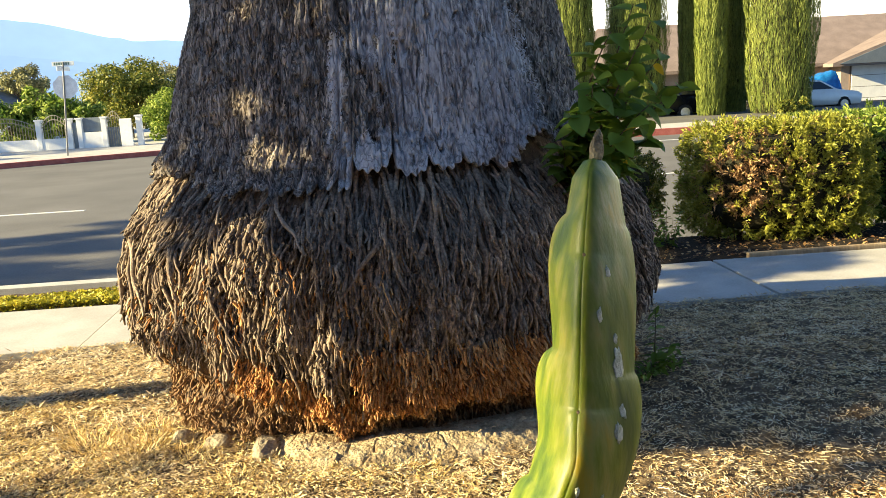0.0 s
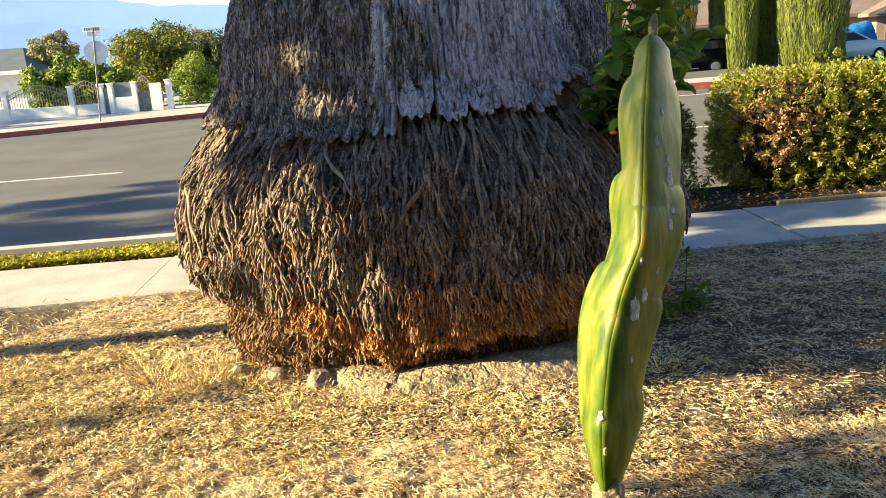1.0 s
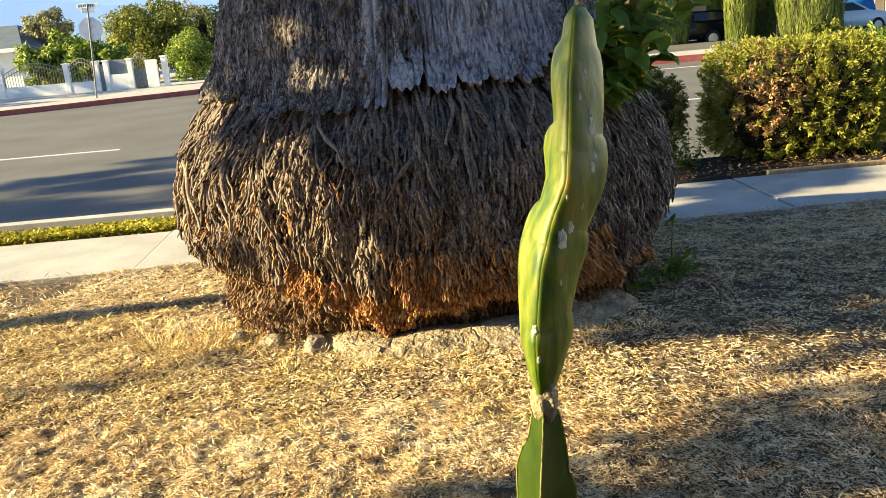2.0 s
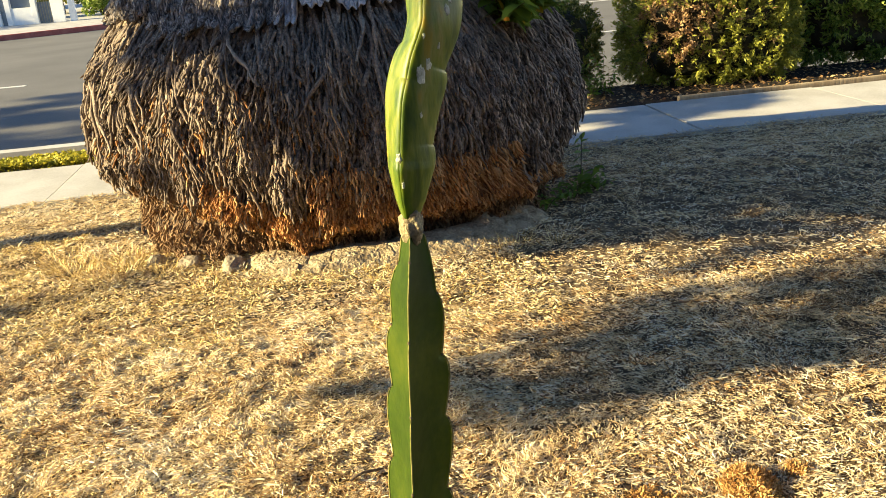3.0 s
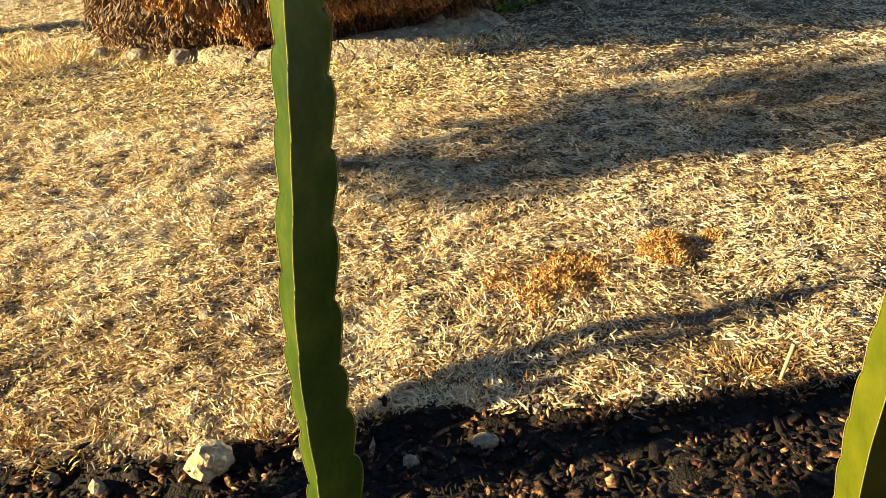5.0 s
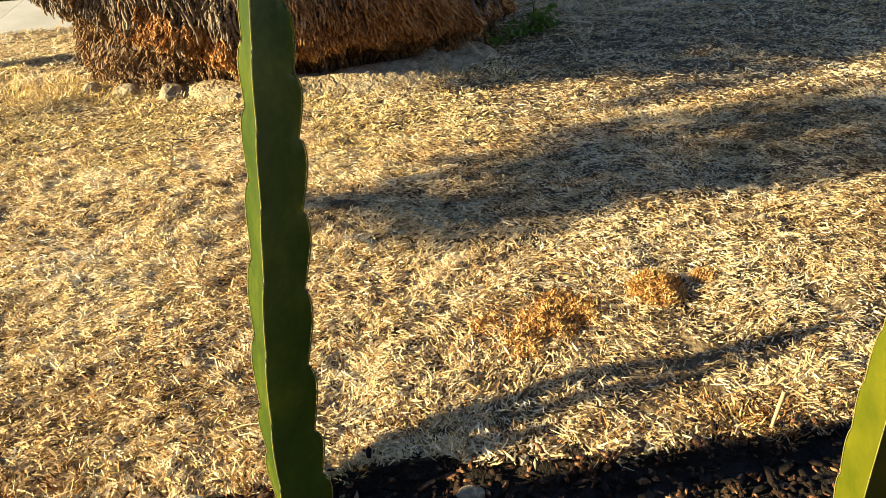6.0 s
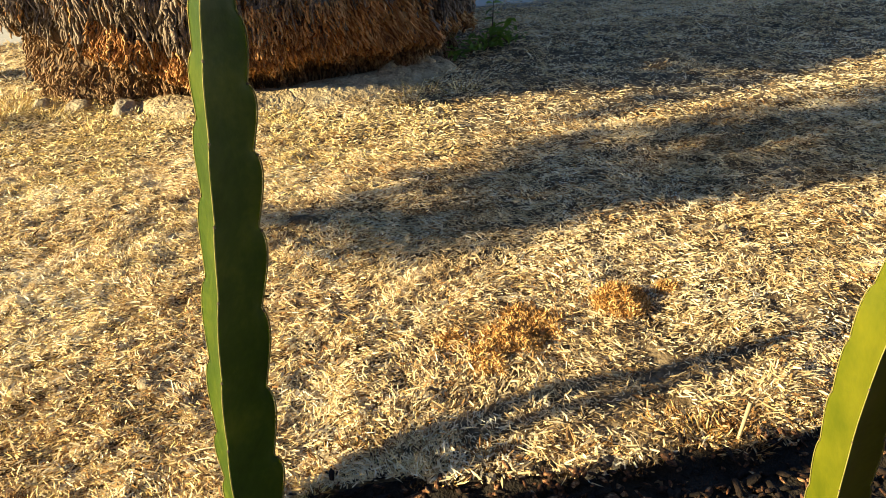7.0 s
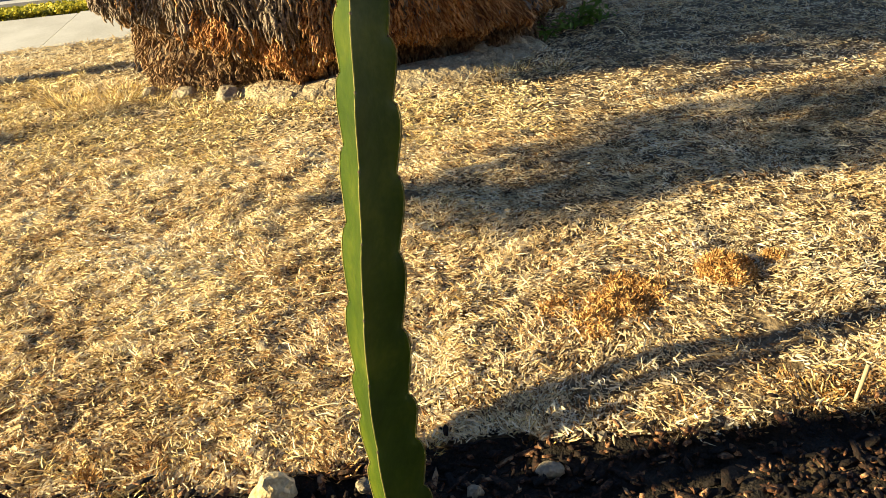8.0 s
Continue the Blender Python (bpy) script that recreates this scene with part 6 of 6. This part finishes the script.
def house(name, x0, x1, y0, y1, z0, eave, ridge, wall_m, roof_m, label, hip=1.5, over=0.5, axis="x", openings=()):
    thing = empty(name, ((x0 + x1) / 2, (y0 + y1) / 2, z0), label, "house")
    c = thing.location
    part("wall", box((0, 0, (eave - z0) / 2), (x1 - x0, y1 - y0, eave - z0), 0.02), wall_m, thing)
    bm = bmesh.new()
    X0, X1, Y0, Y1 = x0 - over - c.x, x1 + over - c.x, y0 - over - c.y, y1 + over - c.y
    e, rz = eave - z0 - 0.05, ridge - z0
    if axis == "x":
        ra, rb = (X0 + hip, 0, rz), (X1 - hip, 0, rz)
    else:
        ra, rb = (0, Y0 + hip, rz), (0, Y1 - hip, rz)
    cs = [bm.verts.new(p) for p in ((X0, Y0, e), (X1, Y0, e), (X1, Y1, e), (X0, Y1, e))]
    lo = [bm.verts.new((v.co.x, v.co.y, e - 0.16)) for v in cs]
    a, b = bm.verts.new(ra), bm.verts.new(rb)
    if axis == "x":
        for fc in ((cs[0], cs[1], b, a), (cs[1], cs[2], b), (cs[2], cs[3], a, b), (cs[3], cs[0], a)):
            bm.faces.new(fc)
    else:
        for fc in ((cs[0], cs[1], a), (cs[1], cs[2], b, a), (cs[2], cs[3], b), (cs[3], cs[0], a, b)):
            bm.faces.new(fc)
    for k in range(4):
        bm.faces.new((lo[k], lo[(k + 1) % 4], cs[(k + 1) % 4], cs[k]))
    bm.faces.new(lo[::-1])
    part("roof", bm, roof_m, thing)
    for nm, ox, oz, w, h_, m_, lab in openings:
        fr = part(nm, box((ox - c.x, y0 - c.y - 0.02, oz - z0), (w + 0.14, 0.06, h_ + 0.14), 0.01), M_BEAM if nm == "garage_door" else M_WHITE, thing, lab)
        if nm == "garage_door":
            for k in range(4):
                part("door_panel", box((ox - c.x, y0 - c.y - 0.06, oz - z0 - h_ / 2 + h_ * (k + 0.5) / 4), (w, 0.04, h_ / 4 - 0.02), 0.008), m_, fr)
        else:
            part("pane", box((ox - c.x, y0 - c.y - 0.052, oz - z0), (w, 0.02, h_)), m_, fr)
    return thing


h1 = house("house", 6.2, 26.0, 43.0, 51.0, -1.65, 1.5, 3.95, M_STUCCO, M_ROOF, "low tan house with a broad brown hipped roof", 2.6, 0.6,
           openings=(("window", 10.0, 0.35, 1.4, 1.1, M_GLASS, "white-framed window"), ("window", 14.6, 0.35, 1.4, 1.1, M_GLASS, "white-framed window")))
h2 = house("garage", 19.2, 27.5, 42.0, 48.0, -1.65, 1.45, 3.15, M_STUCCO, M_ROOF, "garage wing with a dark gable and white door", 0.02, 0.7, "y",
           openings=(("garage_door", 22.3, 0.22, 5.2, 2.2, M_WHITE, "white sectional garage door"),))
bm = bmesh.new()
lo_v = [[bm.verts.new((x, y, z)) for x, z in ((-4.55, 3.0), (4.55, 3.0), (0.0, 4.66))] for y in (-3.76, -3.70)]
bm.faces.new(lo_v[0])
bm.faces.new(lo_v[1][::-1])
for k in range(3):
    bm.faces.new((lo_v[0][k], lo_v[1][k], lo_v[1][(k + 1) % 3], lo_v[0][(k + 1) % 3]))
bmesh.ops.recalc_face_normals(bm, faces=bm.faces[:])
part("gable", bm, M_ROOF2, h2, "dark blue-grey gable triangle")
v, f = tubes(np.array([[(0, 0, z) for z in (3.6, 4.1, 4.75)]]), np.full((1, 3), 0.05), 8)
vent = link("roof_vent", mesh_np("roof_vent", v - np.array([12.5 - 12.5, 0, -0.95]), f), M_STEEL, h1, "thin steel vent pipe")
vent.location = (12.55 - h1.location.x, 46.0 - h1.location.y, -1.1)
h3 = house("house", -35.5, -24.0, 44, 52, -0.4, 1.75, 3.0, M_WHITE, M_ROOF2, "neighbouring house with a dark grey roof", 2.5, 0.6,
           openings=(("window", -27.5, 0.9, 1.2, 0.9, M_GLASS, "white-framed window"),))
part("fascia", box((0, -4.62, 2.02), (12.9, 0.05, 0.2)), M_WHITE, h3, "white fascia board")
house("house", -29, -20.0, 76, 84, -0.6, 1.3, 2.6, M_WHITE, M_ROOF2, "small white house far down the side street", 0.2, 0.4, "y")

# front lawn and shrubs across the street
n = 9000
r = np.random.default_rng(12)
x, s_ = r.uniform(12.5, 30, n), r.uniform(26.6, 31.5, n)
y = st(x, s_)
v, f = blades(np.stack([x, y, far_z(x, y) + 0.01], -1), np.stack([r.normal(0, 0.4, n), r.normal(0, 0.4, n), np.ones(n)], -1), r.uniform(0.08, 0.2, n), r.uniform(0.03, 0.06, n), unit(n), 0.15)
tagged(link("front_lawn", mesh_np("front_lawn", v, f), M_LAWN), "green watered grass across the street", "grass", kind="stuff")
for k, (x, y, h_, w) in enumerate(((13.5, 33.4, 0.7, 0.7),)):
    tree("shrub", (x, y, float(far_z(x, y))), h_, (w, 0.5, h_ * 0.42), 14, 1500, 0.13, M_TREE, "rounded yellow-green shrub before the cypresses", 230 + k, 0.03, "shrubs before the cypresses", 0.3, category="shrub")


# ---- parked cars ----
def car(loc, yaw, paint, profile, glass, wheels, width, label, wheel_r=0.31):
    thing = empty("car", loc, label, "car")
    thing.rotation_euler = (0, 0, yaw)

    def prism(poly, w, inset_top=0.0):
        bm = bmesh.new()
        zs = [p[1] for p in poly]
        rows = []
        for sgn in (-1, 1):
            rows.append([bm.verts.new((x, sgn * (w / 2 - inset_top * max(0, z - 0.85)), z)) for x, z in poly])
        bm.faces.new(rows[0])
        bm.faces.new(rows[1][::-1])
        for k in range(len(poly)):
            j = (k + 1) % len(poly)
            bm.faces.new((rows[0][j], rows[0][k], rows[1][k], rows[1][j]))
        bmesh.ops.recalc_face_normals(bm, faces=bm.faces[:])
        return bm
    bm = prism(profile, width, 0.35)
    bmesh.ops.bevel(bm, geom=bm.edges[:], offset=0.035, segments=2, affect="EDGES")
    part("body", bm, paint, thing, "", True)
    for g in glass:
        part("window", prism(g, width + 0.012, 0.35), M_GLASS, thing)
    for wx in wheels:
        for sgn in (-1, 1):
            bm = bmesh.new()
            bmesh.ops.create_cone(bm, cap_ends=True, segments=24, radius1=wheel_r, radius2=wheel_r, depth=0.2)
            bmesh.ops.bevel(bm, geom=[e for e in bm.edges if abs(e.verts[0].co.z - e.verts[1].co.z) < 0.01], offset=0.03, segments=2, affect="EDGES")
            bmesh.ops.rotate(bm, verts=bm.verts[:], matrix=Matrix.Rotation(radians(90), 3, "X"))
            wh = part("wheel", bm, M_TYRE, thing)
            wh.location = (wx, sgn * (width / 2 - 0.08), wheel_r)
            bm = bmesh.new()
            bmesh.ops.create_cone(bm, cap_ends=True, segments=20, radius1=wheel_r * 0.62, radius2=wheel_r * 0.55, depth=0.03)
            bmesh.ops.rotate(bm, verts=bm.verts[:], matrix=Matrix.Rotation(radians(90), 3, "X"))
            rm = part("rim", bm, M_RIM, wh)
            rm.location = (0, sgn * 0.105, 0)
    x_front = max(p[0] for p in profile)
    for sgn in (-1, 1):
        part("headlight", box((x_front - 0.1, sgn * (width / 2 - 0.22), 0.66), (0.22, 0.36, 0.13), 0.03), M_LAMP, thing)
    return thing


SEDAN = [(-2.15, 0.28), (-2.2, 0.75), (-2.05, 0.92), (-1.35, 0.95), (-0.75, 1.36), (0.35, 1.38), (1.05, 0.96), (2.0, 0.82), (2.15, 0.62), (2.12, 0.28)]
SEDAN_G = [[(-1.15, 0.98), (-0.7, 1.30), (-0.2, 1.32), (-0.2, 0.98)], [(-0.12, 0.98), (-0.12, 1.32), (0.3, 1.32), (0.86, 0.98)]]
SUV = [(-2.2, 0.32), (-2.25, 0.95), (-2.0, 1.46), (0.3, 1.5), (1.0, 1.06), (2.1, 0.95), (2.25, 0.72), (2.2, 0.32)]
SUV_G = [[(-1.9, 1.08), (-1.75, 1.40), (-0.6, 1.43), (-0.6, 1.08)], [(-0.5, 1.08), (-0.5, 1.43), (0.25, 1.43), (0.78, 1.08)]]
car((16.1, 38.6, float(far_z(16.1, 38.6))), 0.03, M_CARW, SEDAN, SEDAN_G, (-1.35, 1.35), 1.72, "white saloon car parked on a driveway")
car((8.75, 37.5, float(far_z(8.75, 37.5))), 3.1, M_CARB, SUV, SUV_G, (-1.38, 1.40), 1.76, "black hatchback car parked behind the cypresses", 0.33)
# a heap under a blue tarpaulin
tx, ty = 17.5, 40.5
n1_, n2_ = 40, 30
a, b = np.meshgrid(np.linspace(-1, 1, n1_), np.linspace(-1, 1, n2_))
hgt = 2.0 * np.clip(1.25 - np.maximum(np.abs(a) ** 3 * 1.25, np.abs(b) ** 3 * 1.25), 0, 1) * (0.82 + 0.14 * a) + 0.06 * vnoise(a * 5 + 3, b * 2 + 5, 91) + 0.05 * np.abs(np.sin(a * 7 + b))
V = np.stack([a * 0.95, b * 0.8, hgt * 0.97], -1).reshape(-1, 3)
o = link("tarpaulin", mesh_np("tarpaulin", V, grid_faces(n2_, n1_)), M_TARP, None, "", True)
o.location = (tx, ty, float(far_z(tx, ty)))
tagged(o, "bright blue tarpaulin draped over a heap by the car", "tarpaulin")
del x, y, z, n, r

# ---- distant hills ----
# air haze is painted on: pale blue tone plus a faint glow
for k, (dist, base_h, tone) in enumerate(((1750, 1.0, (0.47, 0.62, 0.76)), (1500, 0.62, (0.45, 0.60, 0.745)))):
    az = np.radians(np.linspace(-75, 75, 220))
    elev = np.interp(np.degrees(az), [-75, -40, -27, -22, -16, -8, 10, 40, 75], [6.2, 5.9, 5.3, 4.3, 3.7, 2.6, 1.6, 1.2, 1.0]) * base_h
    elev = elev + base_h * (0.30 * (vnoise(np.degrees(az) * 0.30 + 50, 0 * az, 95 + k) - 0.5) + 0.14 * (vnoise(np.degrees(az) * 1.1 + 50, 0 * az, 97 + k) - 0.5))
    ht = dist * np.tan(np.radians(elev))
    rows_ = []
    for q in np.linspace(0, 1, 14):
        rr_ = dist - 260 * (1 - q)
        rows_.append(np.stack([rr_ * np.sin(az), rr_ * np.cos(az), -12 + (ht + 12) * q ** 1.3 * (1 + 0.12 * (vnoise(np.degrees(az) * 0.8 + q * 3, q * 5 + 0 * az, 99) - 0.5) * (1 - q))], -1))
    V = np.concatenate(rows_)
    hm = material("haze_painted_hill", [(0.3, tuple(c * 0.95 for c in tone)), (0.7, tuple(min(1, c * 1.05) for c in tone))], scale=0.004, bump=0)
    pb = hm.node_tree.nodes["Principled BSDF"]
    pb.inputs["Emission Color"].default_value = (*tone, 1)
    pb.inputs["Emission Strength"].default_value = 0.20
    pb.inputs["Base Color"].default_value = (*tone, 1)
    tagged(link("backdrop", mesh_np("backdrop", V, grid_faces(14, 220)), hm, None, "", True), "mountains on the horizon, haze painted pale blue with a glow", "hills", kind="structure")

# glowing sheet added behind the hills to whiten the low sky
az, el = np.meshgrid(np.radians(np.linspace(-80, 80, 60)), np.radians(np.linspace(-1, 13, 12)))
V = np.stack([1900 * np.sin(az), 1900 * np.cos(az), 1900 * np.tan(el)], -1).reshape(-1, 3)
haze = material("sky_glow_sheet", [(0.3, (0.86, 0.90, 0.95)), (0.7, (0.95, 0.96, 0.97))], scale=0.003, bump=0)
pb = haze.node_tree.nodes["Principled BSDF"]
pb.inputs["Emission Color"].default_value = (0.93, 0.97, 1.0, 1)
pb.inputs["Emission Strength"].default_value = 0.30
tagged(link("backdrop", mesh_np("backdrop", V, grid_faces(12, 60)), haze, None, "", True), "glowing backdrop sheet added as white sky behind the mountains", "sky", kind="structure")

# ---- unseen house added behind the lawn; it closes the place and blocks sky light ----
house("house", -9, 11, -10.5, -1.9, -0.05, 2.6, 4.4, M_STUCCO, M_ROOF, "unseen stucco house added behind the bed to block sky light", 3.0, 0.5)
